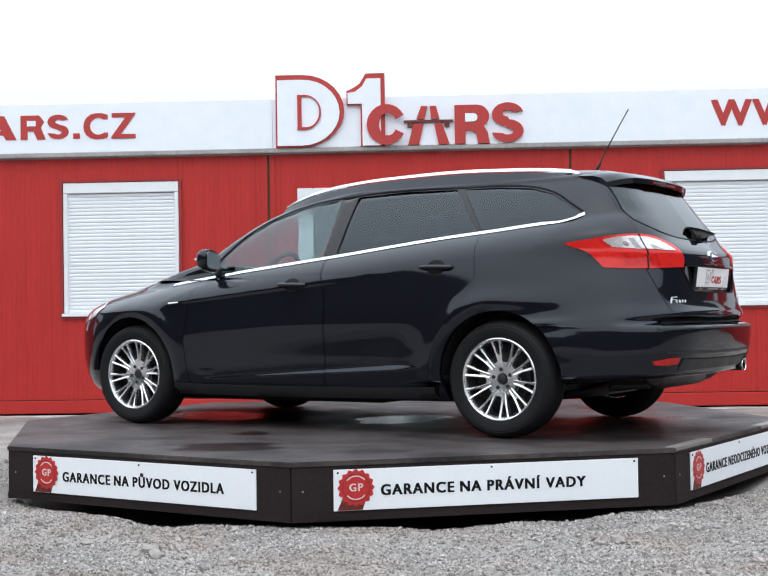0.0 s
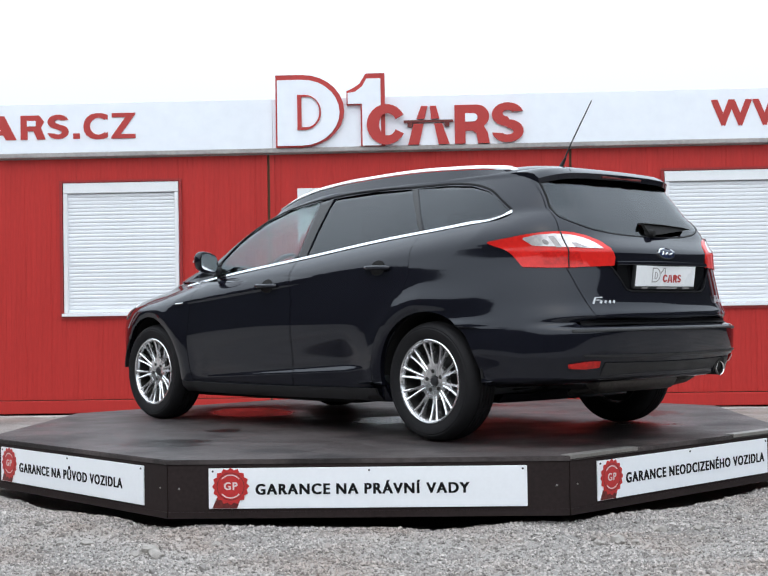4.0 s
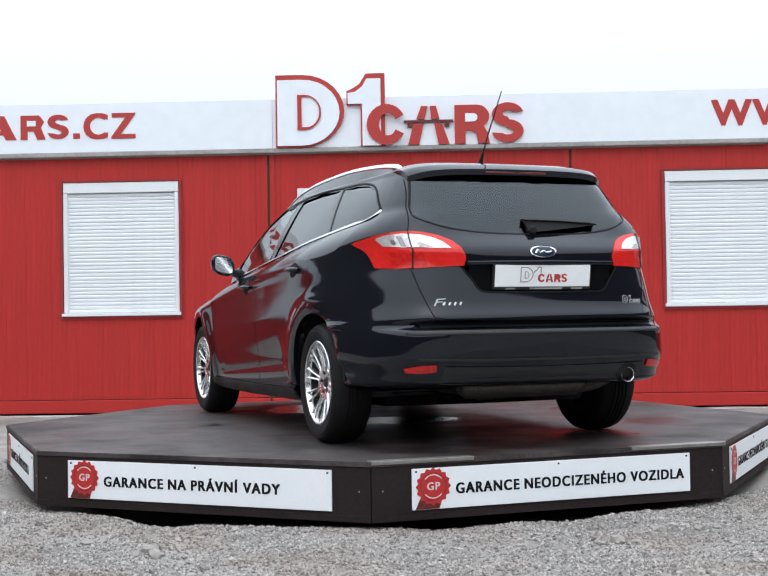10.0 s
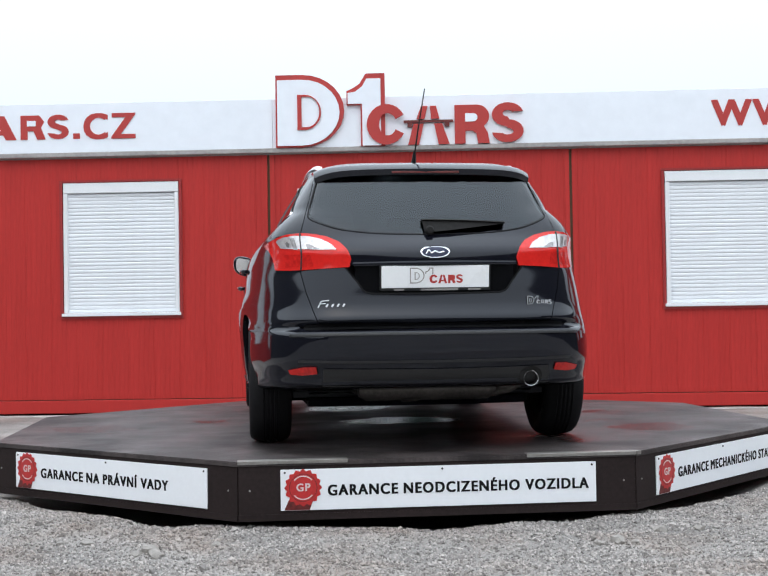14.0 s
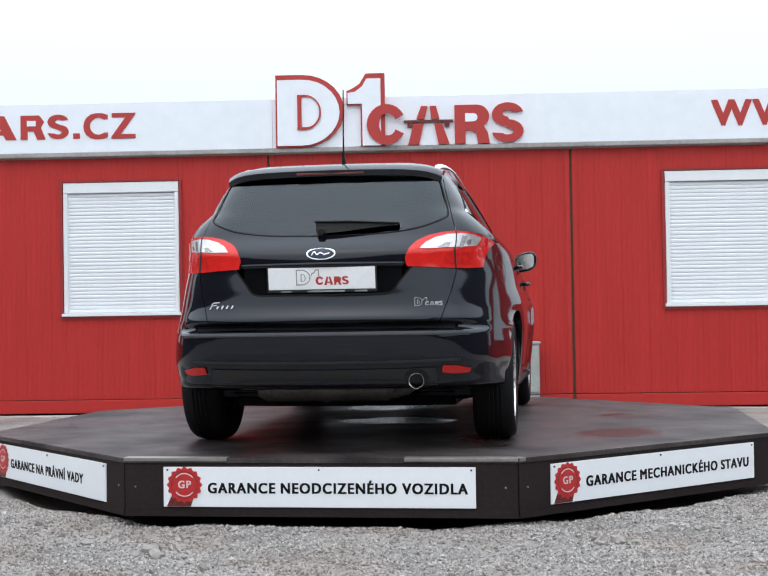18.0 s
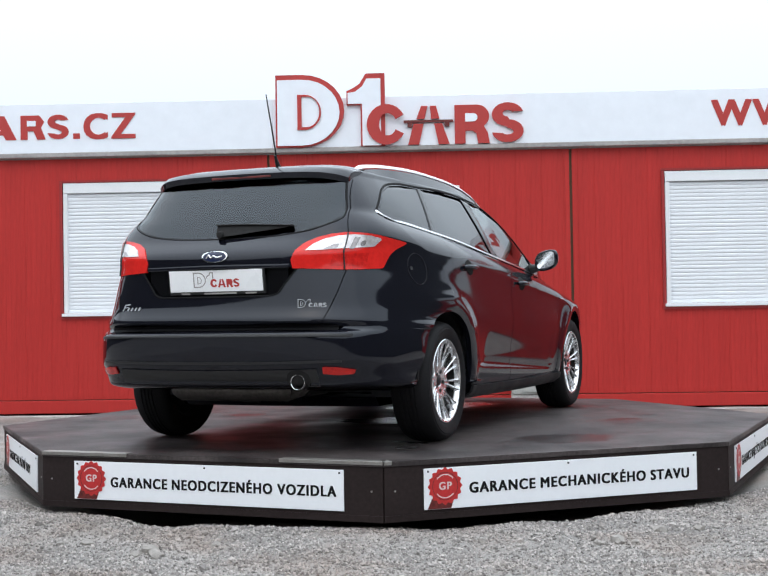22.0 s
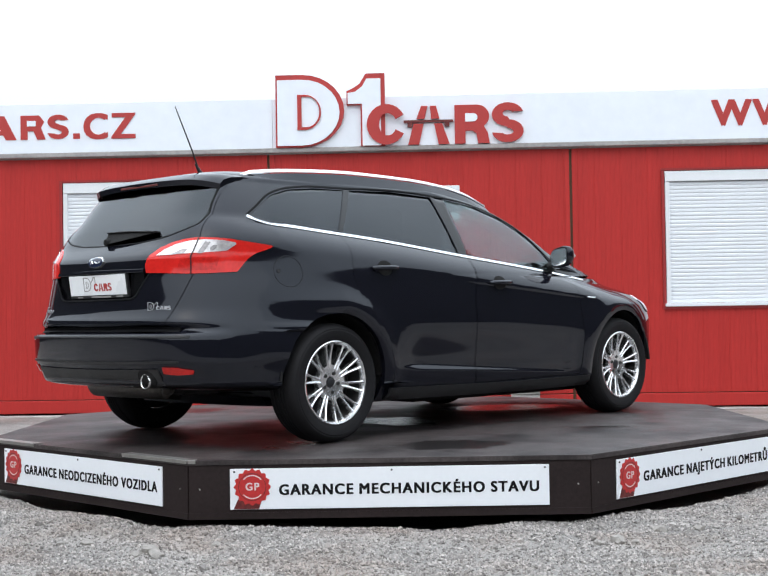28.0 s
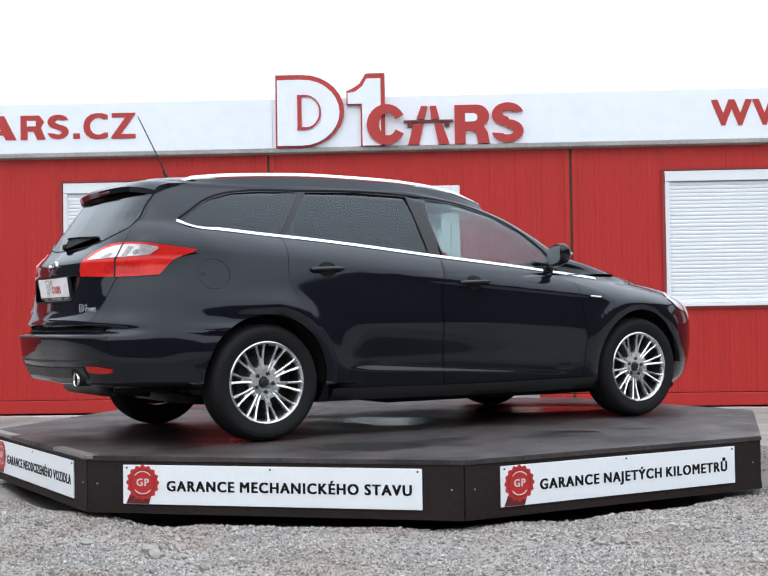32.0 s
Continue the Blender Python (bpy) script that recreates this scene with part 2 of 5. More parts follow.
def box(bm, x0, x1, y0, y1, z0, z1, bevel=0.0):
    v = bmesh.ops.create_cube(bm, size=1.0)["verts"]
    for a in v:
        a.co = Vector((x0 + (a.co.x + 0.5) * (x1 - x0), y0 + (a.co.y + 0.5) * (y1 - y0), z0 + (a.co.z + 0.5) * (z1 - z0)))
    if bevel:
        es = list({e for a in v for e in a.link_edges})
        bmesh.ops.bevel(bm, geom=es, offset=bevel, segments=2, profile=0.5, affect="EDGES")
    return bm


def boxed(*a, bevel=0.0):
    return box(bmesh.new(), *a, bevel=bevel)


def prism(outline, depth, axis="y", at=0.0):
    """A closed outline of (a, b) pairs pushed along an axis from at to at + depth."""
    bm = bmesh.new()

    def put(a, b, c):
        return {"y": (a, c, b), "x": (c, a, b), "z": (a, b, c)}[axis]
    lo = [bm.verts.new(put(a, b, at)) for a, b in outline]
    hi = [bm.verts.new(put(a, b, at + depth)) for a, b in outline]
    n = len(outline)
    bm.faces.new(lo)
    bm.faces.new(hi[::-1])
    for i in range(n):
        bm.faces.new((lo[i], hi[i], hi[(i + 1) % n], lo[(i + 1) % n]))
    bmesh.ops.recalc_face_normals(bm, faces=bm.faces)
    return bm


def ring_prism(outer, inner, depth, at=0.0):
    """A frame between two outlines of the same count in (x, z), pushed along y."""
    bm = bmesh.new()
    n = len(outer)
    rows = [[bm.verts.new((a, y, b)) for a, b in loop] for loop, y in ((outer, at), (inner, at), (inner, at + depth), (outer, at + depth))]
    for r in range(4):
        p, q = rows[r], rows[(r + 1) % 4]
        for i in range(n):
            bm.faces.new((p[i], p[(i + 1) % n], q[(i + 1) % n], q[i]))
    bmesh.ops.recalc_face_normals(bm, faces=bm.faces)
    return bm


def lathe(bm, profile, steps=48, axis="y", centre=(0, 0, 0), closed=True):
    """Turns a profile of (radius, along) pairs round an axis."""
    rows = []
    for k in range(steps):
        a = 2 * math.pi * k / steps
        c, s = math.cos(a), math.sin(a)
        row = []
        for r, d in profile:
            p = {"y": (r * c, d, r * s), "z": (r * c, r * s, d), "x": (d, r * c, r * s)}[axis]
            row.append(bm.verts.new(Vector(p) + Vector(centre)))
        rows.append(row)
    m = len(profile)
    for k in range(steps):
        p, q = rows[k], rows[(k + 1) % steps]
        for i in range(m if closed else m - 1):
            j = (i + 1) % m
            bm.faces.new((p[i], q[i], q[j], p[j]))
    bmesh.ops.recalc_face_normals(bm, faces=bm.faces)
    return bm


def tube(bm, points, radius, sides=10):
    """A round bar along points; radius may be a list."""
    rows = []
    n = len(points)
    for i, p in enumerate(points):
        p = Vector(p)
        d = (Vector(points[min(i + 1, n - 1)]) - Vector(points[max(i - 1, 0)])).normalized()
        u = d.orthogonal().normalized() if i == 0 else (rows_u - d * rows_u.dot(d)).normalized()
        rows_u = u
        w = d.cross(u)
        r = radius[i] if isinstance(radius, (list, tuple)) else radius
        rows.append([bm.verts.new(p + r * (u * math.cos(2 * math.pi * k / sides) + w * math.sin(2 * math.pi * k / sides))) for k in range(sides)])
    for a, b in zip(rows, rows[1:]):
        for k in range(sides):
            bm.faces.new((a[k], a[(k + 1) % sides], b[(k + 1) % sides], b[k]))
    bm.faces.new(rows[0][::-1])
    bm.faces.new(rows[-1])
    bmesh.ops.recalc_face_normals(bm, faces=bm.faces)
    return bm


def sheet(bm, grid, back=None):
    """Faces over a grid of points; back: a second grid behind it, to close a slab."""
    top = [[bm.verts.new(p) for p in row] for row in grid]
    n, m = len(grid), len(grid[0])
    for i in range(n - 1):
        for j in range(m - 1):
            bm.faces.new((top[i][j], top[i][j + 1], top[i + 1][j + 1], top[i + 1][j]))
    if back:
        low = [[bm.verts.new(p) for p in row] for row in back]
        for i in range(n - 1):
            for j in range(m - 1):
                bm.faces.new((low[i][j], low[i + 1][j], low[i + 1][j + 1], low[i][j + 1]))
        rim = ([(0, j) for j in range(m)] + [(i, m - 1) for i in range(1, n)] + [(n - 1, j) for j in range(m - 2, -1, -1)]
               + [(i, 0) for i in range(n - 2, 0, -1)])
        for (a, b), (c, d) in zip(rim, rim[1:] + rim[:1]):
            bm.faces.new((top[a][b], low[a][b], low[c][d], top[c][d]))
        bmesh.ops.recalc_face_normals(bm, faces=bm.faces)
    return bm


def lettering(text, width, height, depth, bold=0.0):
    """The words as meshes, one each, in the xz plane, facing -y, from x = 0, standing on z = 0."""
    words, made, at, edge = text.split(" "), [], 0.0, 0.0
    for word in words:
        cu = bpy.data.curves.new("lettering", "FONT")
        cu.body, cu.extrude, cu.offset, cu.resolution_u, cu.space_character = word, 0.1, 0.0, 4, 1.19
        ob = new("lettering", cu)
        dg = bpy.context.evaluated_depsgraph_get()
        me = bpy.data.meshes.new_from_object(ob.evaluated_get(dg))
        bpy.data.objects.remove(ob)
        bpy.data.curves.remove(cu)
        co = np.empty(len(me.vertices) * 3)
        me.vertices.foreach_get("co", co)
        co = co.reshape(-1, 3)
        faces = [tuple(f.vertices) for f in me.polygons]
        bpy.data.meshes.remove(me)
        co[:, 0] += at - co[:, 0].min()
        edge = co[:, 0].max()
        at = edge + 0.50
        made.append((co, faces))
    out = []
    for co, faces in made:
        pts, polys = [], []
        # struck several times, a hair apart, for the heavy weight of the strokes
        for k, (dx, dz) in enumerate(((0, 0), (-1, 0.45), (1, -0.45), (-1, -0.45), (1, 0.45))):
            base = sum(len(a) for a in pts)
            c = np.empty_like(co)
            c[:, 0] = (co[:, 0] + dx * bold) / edge * width
            c[:, 1] = -(co[:, 2] + 0.1) / 0.2 * depth - k * 0.00008
            c[:, 2] = (co[:, 1] + dz * bold) / 0.69 * height
            pts.append(c)
            polys += [tuple(v + base for v in f) for f in faces]
        me = bpy.data.meshes.new("lettering")
        me.from_pydata(np.concatenate(pts).tolist(), [], polys)
        out.append(me)
    return out


def half_round(x0, x1, z0, z1, bulge=0.55, n=14):
    """An outline that is square on one side and round on the other."""
    r = (x1 - x0) * bulge
    xm, zc, h = x1 - r, (z0 + z1) / 2, (z1 - z0) / 2
    return [(x0, z0)] + [(xm + r * math.sin(math.pi * k / n), zc - h * math.cos(math.pi * k / n)) for k in range(n + 1)] + [(x0, z1)]

# ---- the yard: gravel to the horizon ----
GROUND_Z = -0.335


def ground_height(x, y):
    r = math.hypot(x, y)
    near = math.exp(-((r - 2.68) / 0.40) ** 2)
    z = GROUND_Z + 0.018 * noise.noise((x * 1.3, y * 1.3, 0)) + 0.010 * noise.noise((x * 4.1, y * 4.1, 3)) + 0.004 * noise.noise((x * 13, y * 13, 7))
    z += 0.040 * near * (0.7 + noise.noise((x * 2.2, y * 2.2, 9)))
    if r < 2.36:
        z -= 0.10 * min(1.0, (2.36 - r) / 0.35)
    return z if r < 9 else GROUND_Z + (z - GROUND_Z) * max(0.0, 1 - (r - 9) / 3)


def build_ground():
    def spaced():
        near = [-5.6 + 0.07 * i for i in range(161)]
        far = [5.6 + 0.5 * 1.42 ** i for i in range(1, 23)]
        return [-f for f in far[::-1]] + near + far
    ax = spaced()
    n = len(ax)
    verts = [(x, y, ground_height(x, y)) for y in ax for x in ax]
    faces = [(j * n + i, j * n + i + 1, (j + 1) * n + i + 1, (j + 1) * n + i) for j in range(n - 1) for i in range(n - 1)]
    me = bpy.data.meshes.new("ground")
    me.from_pydata(verts, [], faces)
    tagged(link_mesh("ground", me, GRAVEL_GROUND, smooth=60), "light grey crushed gravel yard", "ground", kind="structure")


def build_gravel():
    """Loose stones that lie thick on the yard in front of the stand."""
    rng = np.random.default_rng(5)
    shape = np.array([(1, 0, 0), (-1, 0, 0), (0, 1, 0), (0, -1, 0), (0, 0, 1), (0, 0, -1)], float)
    tri = np.array([(0, 2, 4), (2, 1, 4), (1, 3, 4), (3, 0, 4), (2, 0, 5), (1, 2, 5), (3, 1, 5), (0, 3, 5)])
    pts = []
    while len(pts) < 105000:
        x, y = rng.uniform(-3.6, 3.6), rng.uniform(-4.2, 1.2)
        r = math.hypot(x, y)
        if r < 2.28 or (y > -1.2 and abs(x) < 2.3) or rng.random() > (1.0 if y < -1.2 else 0.35):
            continue
        pts.append((x, y, ground_height(x, y)))
    pts = np.array(pts)
    n = len(pts)
    size = 0.0034 + 0.0060 * rng.random(n) ** 2.2
    size[rng.random(n) < 0.007] *= 2.1
    v = shape[None] * (0.65 + 0.7 * rng.random((n, 6, 1)))
    a = rng.uniform(0, 2 * np.pi, n)
    b = rng.uniform(-0.9, 0.9, n)
    ca, sa, cb, sb = np.cos(a), np.sin(a), np.cos(b), np.sin(b)
    x, y, z = v[..., 0] * 1.15, v[..., 1], v[..., 2] * 0.9
    x, z = x * cb[:, None] - z * sb[:, None], x * sb[:, None] + z * cb[:, None]
    x, y = x * ca[:, None] - y * sa[:, None], x * sa[:, None] + y * ca[:, None]
    co = np.stack([x, y, z], -1) * size[:, None, None] + pts[:, None]
    co[..., 2] += (size * 0.35)[:, None]
    f = (tri[None] + (np.arange(n) * 6)[:, None, None]).reshape(-1, 3)
    me = bpy.data.meshes.new("gravel")
    me.from_pydata(co.reshape(-1, 3).tolist(), [], f.tolist())
    tagged(link_mesh("gravel", me, PEBBLE), "loose grey crushed stone chippings on the yard", "gravel", kind="stuff")


def build_stone(x, y, size, seed, lift=0.25):
    rng = random.Random(seed)
    bm = bmesh.new()
    bmesh.ops.create_icosphere(bm, subdivisions=2, radius=1.0)
    off = Vector((rng.random() * 9, rng.random() * 9, rng.random() * 9))
    for v in bm.verts:
        k = 1 + 0.5 * noise.noise(v.co * 1.1 + off) + 0.2 * noise.noise(v.co * 2.9 + off)
        v.co = Vector((v.co.x * k * size * 1.25, v.co.y * k * size, v.co.z * k * size * 0.75))
    ob = part("stone", bm, BOULDER, None, smooth=28)
    ob.matrix_world = pose(x, y, ground_height(x, y) + size * lift, rng.uniform(-20, 20), rng.uniform(-20, 20), rng.uniform(0, 360))
    tagged(ob, "pale broken stone lying on the gravel", "stone", "stones on the gravel")


# ---- the red cabins with their fascia ----
WALL = Matrix.Translation((0, 5.4, 0)) @ Matrix.Rotation(radians(-2.5), 4, "Z")
WALL_FOOT, WALL_HEAD = -0.312, 2.40


def ribbed(bm, x0, x1, z0, z1, y=0.0, period=0.055, depth=0.0025):
    """Upright ribs of a folded steel sheet from x0 to x1."""
    xs = []
    first = math.ceil(x0 / period)
    cuts = [(x0, 0.0)]
    k = first
    while k * period < x1:
        for dx, dy in ((0.0, 0.0), (0.006, 1.0), (0.016, 1.0), (0.022, 0.0)):
            px = k * period + dx
            if x0 < px < x1:
                cuts.append((px, dy * depth * (1.0 if k % 5 else 1.8)))
        k += 1
    cuts.append((x1, 0.0))
    lo = [bm.verts.new((px, y + py, z0)) for px, py in cuts]
    hi = [bm.verts.new((px, y + py, z1)) for px, py in cuts]
    for i in range(len(cuts) - 1):
        bm.faces.new((lo[i], lo[i + 1], hi[i + 1], hi[i]))
    return bm


def build_shutter_window(root, x0, x1, z0, z1):
    """A window closed by a white roller shutter, let into a cabin's wall."""
    win = part("window", boxed(x0 + 0.04, x1 - 0.04, 0.055, 0.075, z0 + 0.03, z1 - 0.03), PVC, root, "closed white roller shutter window")
    d = 0.034
    part("shutter_box", boxed(x0 + 0.006, x1 - 0.006, -0.014, 0.055, z1 - 0.115, z1 - 0.004, bevel=0.006), PVC, win)
    for a, b in ((x0 + 0.006, x0 + 0.006 + d + 0.012), (x1 - 0.018 - d, x1 - 0.006)):
        part("guide_rail", boxed(a, b, -0.010, 0.05, z0 + 0.03, z1 - 0.117, bevel=0.004), PVC, win)
    part("window_sill", boxed(x0 - 0.012, x1 + 0.012, -0.040, 0.05, z0 - 0.006, z0 + 0.028, bevel=0.005), PVC, win, "white window sill")
    for a in (((x0 - 0.03, x1 + 0.03, -0.022, 0.004, z1, z1 + 0.022)), ((x0 - 0.03, x0, -0.022, 0.004, z0 - 0.03, z1 - 0.001)),
              ((x1, x1 + 0.03, -0.022, 0.004, z0 - 0.03, z1 - 0.001)), ((x0 - 0.028, x1 + 0.028, -0.018, 0.004, z0 - 0.034, z0 - 0.008))):
        part("window_frame", boxed(*a), RED_TRIM, win, "dark red steel window surround")
    pitch = 0.0385
    top = z1 - 0.120
    n = int((top - z0 - 0.03) / pitch)
    pitch = (top - z0 - 0.03) / n
    prof = [(0.0, 0.0), (-0.0030, 0.002), (-0.0050, 0.007), (-0.0058, 0.019), (-0.0050, 0.029), (-0.0024, pitch - 0.0045), (0.0, pitch - 0.0018), (0.006, pitch - 0.0018), (0.006, 0.0)]
    me = bpy.data.meshes.new("slat")
    bm = bmesh.new()
    ends = [[bm.verts.new((px, 0.022 + py, pz)) for py, pz in prof] for px in (x0 + 0.03, x1 - 0.03)]
    m = len(prof)
    for i in range(m):
        bm.faces.new((ends[0][i], ends[1][i], ends[1][(i + 1) % m], ends[0][(i + 1) % m]))
    bm.faces.new(ends[0][::-1])
    bm.faces.new(ends[1])
    bmesh.ops.recalc_face_normals(bm, faces=bm.faces)
    bm.to_mesh(me)
    bm.free()
    me.materials.append(SLAT)
    for k in range(n):
        ob = new("slat", me)
        ob.parent = win
        ob.location = (0.0, 0.0012 * math.sin(k * 2.7), z0 + 0.03 + k * pitch)


def build_glazed_door(root, x0, x1, z0, z1):
    """A white glazed door beside a fixed light, in one frame."""
    # panel added behind the panes; its grey stands in for the dark inside
    door = part("door", boxed(x0 + 0.03, x1 - 0.03, 0.078, 0.092, z0 + 0.02, z1 - 0.02), DOOR_BACKING, root, "white framed glazed door with a side light")
    xm = x1 - 0.80
    for a in ((x0, x0 + 0.16, z0, z1), (x1 - 0.09, x1, z0, z1), (x0 + 0.162, x1 - 0.092, z1 - 0.13, z1), (xm, xm + 0.10, z0, z1 - 0.132), (x0 + 0.162, xm - 0.002, z0, z0 + 0.55)):
        part("door_frame", boxed(a[0], a[1], -0.012, 0.07, a[2], a[3], bevel=0.005), PVC, door, "white plastic door frame")
    a, b, c, d = xm + 0.106, x1 - 0.096, z0 + 0.012, z1 - 0.138
    for q in ((a, a + 0.10, c, d), (b - 0.10, b, c, d), (a + 0.102, b - 0.102, d - 0.10, d), (a + 0.102, b - 0.102, c, c + 0.12)):
        part("door_leaf_rail", boxed(q[0], q[1], -0.006, 0.06, q[2], q[3], bevel=0.005), PVC, door)
    for q in ((a + 0.104, b - 0.104, c + 0.122, d - 0.102), (x0 + 0.164, xm - 0.004, z0 + 0.552, z1 - 0.134)):
        part("pane", boxed(q[0], q[1], 0.020, 0.028, q[2], q[3]), GLASS, door, "clear door pane").visible_shadow = False
    part("door_handle", boxed(a + 0.03, a + 0.15, -0.050, -0.030, 0.72, 0.742, bevel=0.006), STEEL, door, "steel lever handle")


def build_meter_cabinet():
    """A grey cabinet on a plinth in front of the cabins."""
    root = thing("meter_cabinet", pose(1.285, 5.02, WALL_FOOT, 0, 0, -2.5), "weathered grey metal meter cabinet standing by the red wall", "cabinet")
    part("plinth", boxed(0.0, 0.285, 0.02, 0.22, -0.01, 0.16, bevel=0.006), PLAIN_STONE, root, "grey concrete plinth")
    part("body", boxed(0.0, 0.285, 0.0, 0.23, 0.162, 0.672, bevel=0.006), CABINET_GREY, root)
    part("cap", boxed(-0.012, 0.297, -0.016, 0.24, 0.674, 0.698, bevel=0.006), CABINET_GREY, root, "pale grey cabinet cap")
    door = part("door", boxed(0.098, 0.276, -0.010, -0.001, 0.18, 0.66, bevel=0.004), CABINET_GREY, root)
    bm = bmesh.new()
    lathe(bm, [(0.001, -0.034), (0.016, -0.032), (0.020, -0.012), (0.001, -0.011)], 14, "y", (0.178, 0, 0.545))
    part("lock", bm, INK, door, "black door lock")
    part("name_plate", boxed(0.165, 0.205, -0.0135, -0.0105, 0.43, 0.48), GUTTER, door, "small grey plate")


def build_cabin(x0, x1, wx0, wx1, wz0, wz1):
    root = thing("cabin", WALL, "red ribbed steel cabin with a white glazed door" if wz0 < 0 else "red ribbed steel cabin with a white shuttered window", "cabin", "row of red cabins")
    a, b = x0 + 0.014, x1 - 0.014
    bm = bmesh.new()
    z0, z1 = WALL_FOOT + 0.145, WALL_HEAD
    ribbed(bm, a + 0.05, wx0, z0, z1)
    ribbed(bm, wx1, b - 0.05, z0, z1)
    ribbed(bm, wx0, wx1, wz1, z1)
    if wz0 > z0 + 0.01:
        ribbed(bm, wx0, wx1, z0, wz0)
    for px, s in ((wx0, 1), (wx1, -1)):
        vs = [bm.verts.new(p) for p in ((px, 0, wz0), (px, 0.09, wz0), (px, 0.09, wz1), (px, 0, wz1))]
        bm.faces.new(vs[::s])
    part("front_wall", bm, RED, root)
    part("back_wall", boxed(a, b, 0.10, 2.4, WALL_FOOT + 0.02, WALL_HEAD - 0.02), RED, root)
    part("roof", boxed(a, b, -0.004, 2.42, WALL_HEAD, WALL_HEAD + 0.05), GUTTER, root)
    part("bottom_rail", boxed(a, b, -0.012, 0.08, WALL_FOOT, WALL_FOOT + 0.136, bevel=0.006), RED, root)
    part("base_joint", boxed(a, b, 0.010, 0.08, WALL_FOOT + 0.137, WALL_FOOT + 0.146), JOINT, root, "dark gap over the bottom rail")
    part("foot_beam", boxed(a + 0.02, b - 0.02, 0.12, 2.35, GROUND_Z - 0.06, WALL_FOOT + 0.018), UNDER, root, "dark beam under the cabin")
    for p in (a, b - 0.05):
        part("corner_post", boxed(p, p + 0.05, -0.008, 0.08, WALL_FOOT + 0.147, WALL_HEAD - 0.002, bevel=0.004), RED, root)
    (build_glazed_door if wz0 < 0 else build_shutter_window)(root, wx0, wx1, wz0, wz1)


def build_building():
    seams = (-4.41, -1.219, 1.967, 5.16, 8.35, 11.54)
    build_cabin(seams[0], seams[1], -3.432, -2.178, 0.722, 2.145)
    build_cabin(seams[1], seams[2], -0.915, 0.801, -0.17, 2.037)
    build_cabin(seams[2], seams[3], 2.937, 4.60, 0.730, 2.148)
    build_cabin(seams[3], seams[4], 6.12, 7.38, 0.722, 2.145)
    build_cabin(seams[4], seams[5], 9.31, 10.57, 0.722, 2.145)
    build_cabin(-7.60, seams[0], -6.63, -5.37, 0.722, 2.145)
    build_cabin(-10.79, -7.60, -9.82, -8.56, 0.722, 2.145)
    for s in (-7.60,) + seams[:-1]:
        ob = part("joint_strip", boxed(s - 0.0135, s + 0.0135, 0.012, 0.08, WALL_FOOT, WALL_HEAD), JOINT)
        ob.matrix_world = WALL
        tagged(ob, "dark rubber joint between two red cabins", "joint", kind="structure")
    f = thing("fascia_sign", WALL, "long pale fascia board with red shapes along the cabin roofs", "sign")
    for a, b in ((-10.79, -7.203), (-7.2, -1.165), (-1.162, 7.2), (7.203, 11.54)):
        part("board", boxed(a, b, -0.06, 0.0, 2.462, 2.983, bevel=0.003), SIGN_WHITE, f)
    part("gutter", boxed(-10.79, 11.54, -0.078, 0.03, 2.412, 2.460, bevel=0.008), GUTTER, f, "weathered grey metal ledge")
    y = -0.085
    # the large half-round shape: red body with a pale face and a small red eye
    part("emblem_body", prism(half_round(-1.122, -0.400, 2.462, 3.226, 0.62), 0.11, at=y - 0.015), SIGN_RED, f, "red edge of a half-round emblem")
    part("emblem_face", prism(half_round(-1.104, -0.446, 2.478, 3.172, 0.60), 0.012, at=y - 0.029), SIGN_WHITE, f)
    part("emblem_eye", ring_prism(half_round(-0.890, -0.640, 2.640, 3.010, 0.7), half_round(-0.846, -0.658, 2.668, 2.990, 0.7), 0.012, at=y - 0.043), SIGN_RED, f)
    # the upright bar beside it
    head = [(-0.372, 2.895), (-0.372, 3.045), (-0.30, 3.075), (-0.235, 3.12), (-0.18, 3.210), (-0.165, 3.226), (0.030, 3.226), (0.030, 2.462), (-0.225, 2.462), (-0.225, 2.895)]
    part("emblem_bar", prism(head, 0.10, at=y - 0.010), SIGN_RED, f)
    face = [(-0.360, 2.907), (-0.360, 3.020), (-0.28, 3.035), (-0.205, 3.09), (-0.160, 3.170), (-0.012, 3.170), (-0.012, 2.464), (-0.208, 2.464), (-0.208, 2.907)]
    part("emblem_bar_face", prism(face, 0.012, at=y - 0.024), SIGN_WHITE, f)

    def arc(cx, cz, rx, rz, a0, a1, n=22):
        return [(cx + rx * math.cos(radians(a0 + (a1 - a0) * k / n)), cz + rz * math.sin(radians(a0 + (a1 - a0) * k / n))) for k in range(n + 1)]
    ringed = arc(0.045, 2.680, 0.205, 0.212, 28, 332) + arc(0.060, 2.680, 0.092, 0.118, 332, 28)
    part("round_mark", prism(ringed, 0.028, at=y - 0.048), SIGN_RED, f)
    # a road with a bridge over it
    for quad in (((0.270, 2.466), (0.385, 2.466), (0.435, 2.685), (0.330, 2.685)), ((0.590, 2.466), (0.705, 2.466), (0.628, 2.685), (0.545, 2.685)),
                 ((0.360, 2.735), (0.445, 2.735), (0.478, 2.870), (0.410, 2.870)), ((0.515, 2.735), (0.602, 2.735), (0.566, 2.870), (0.502, 2.870))):
        part("road_mark", prism(list(quad), 0.026, at=y - 0.004), SIGN_RED, f)
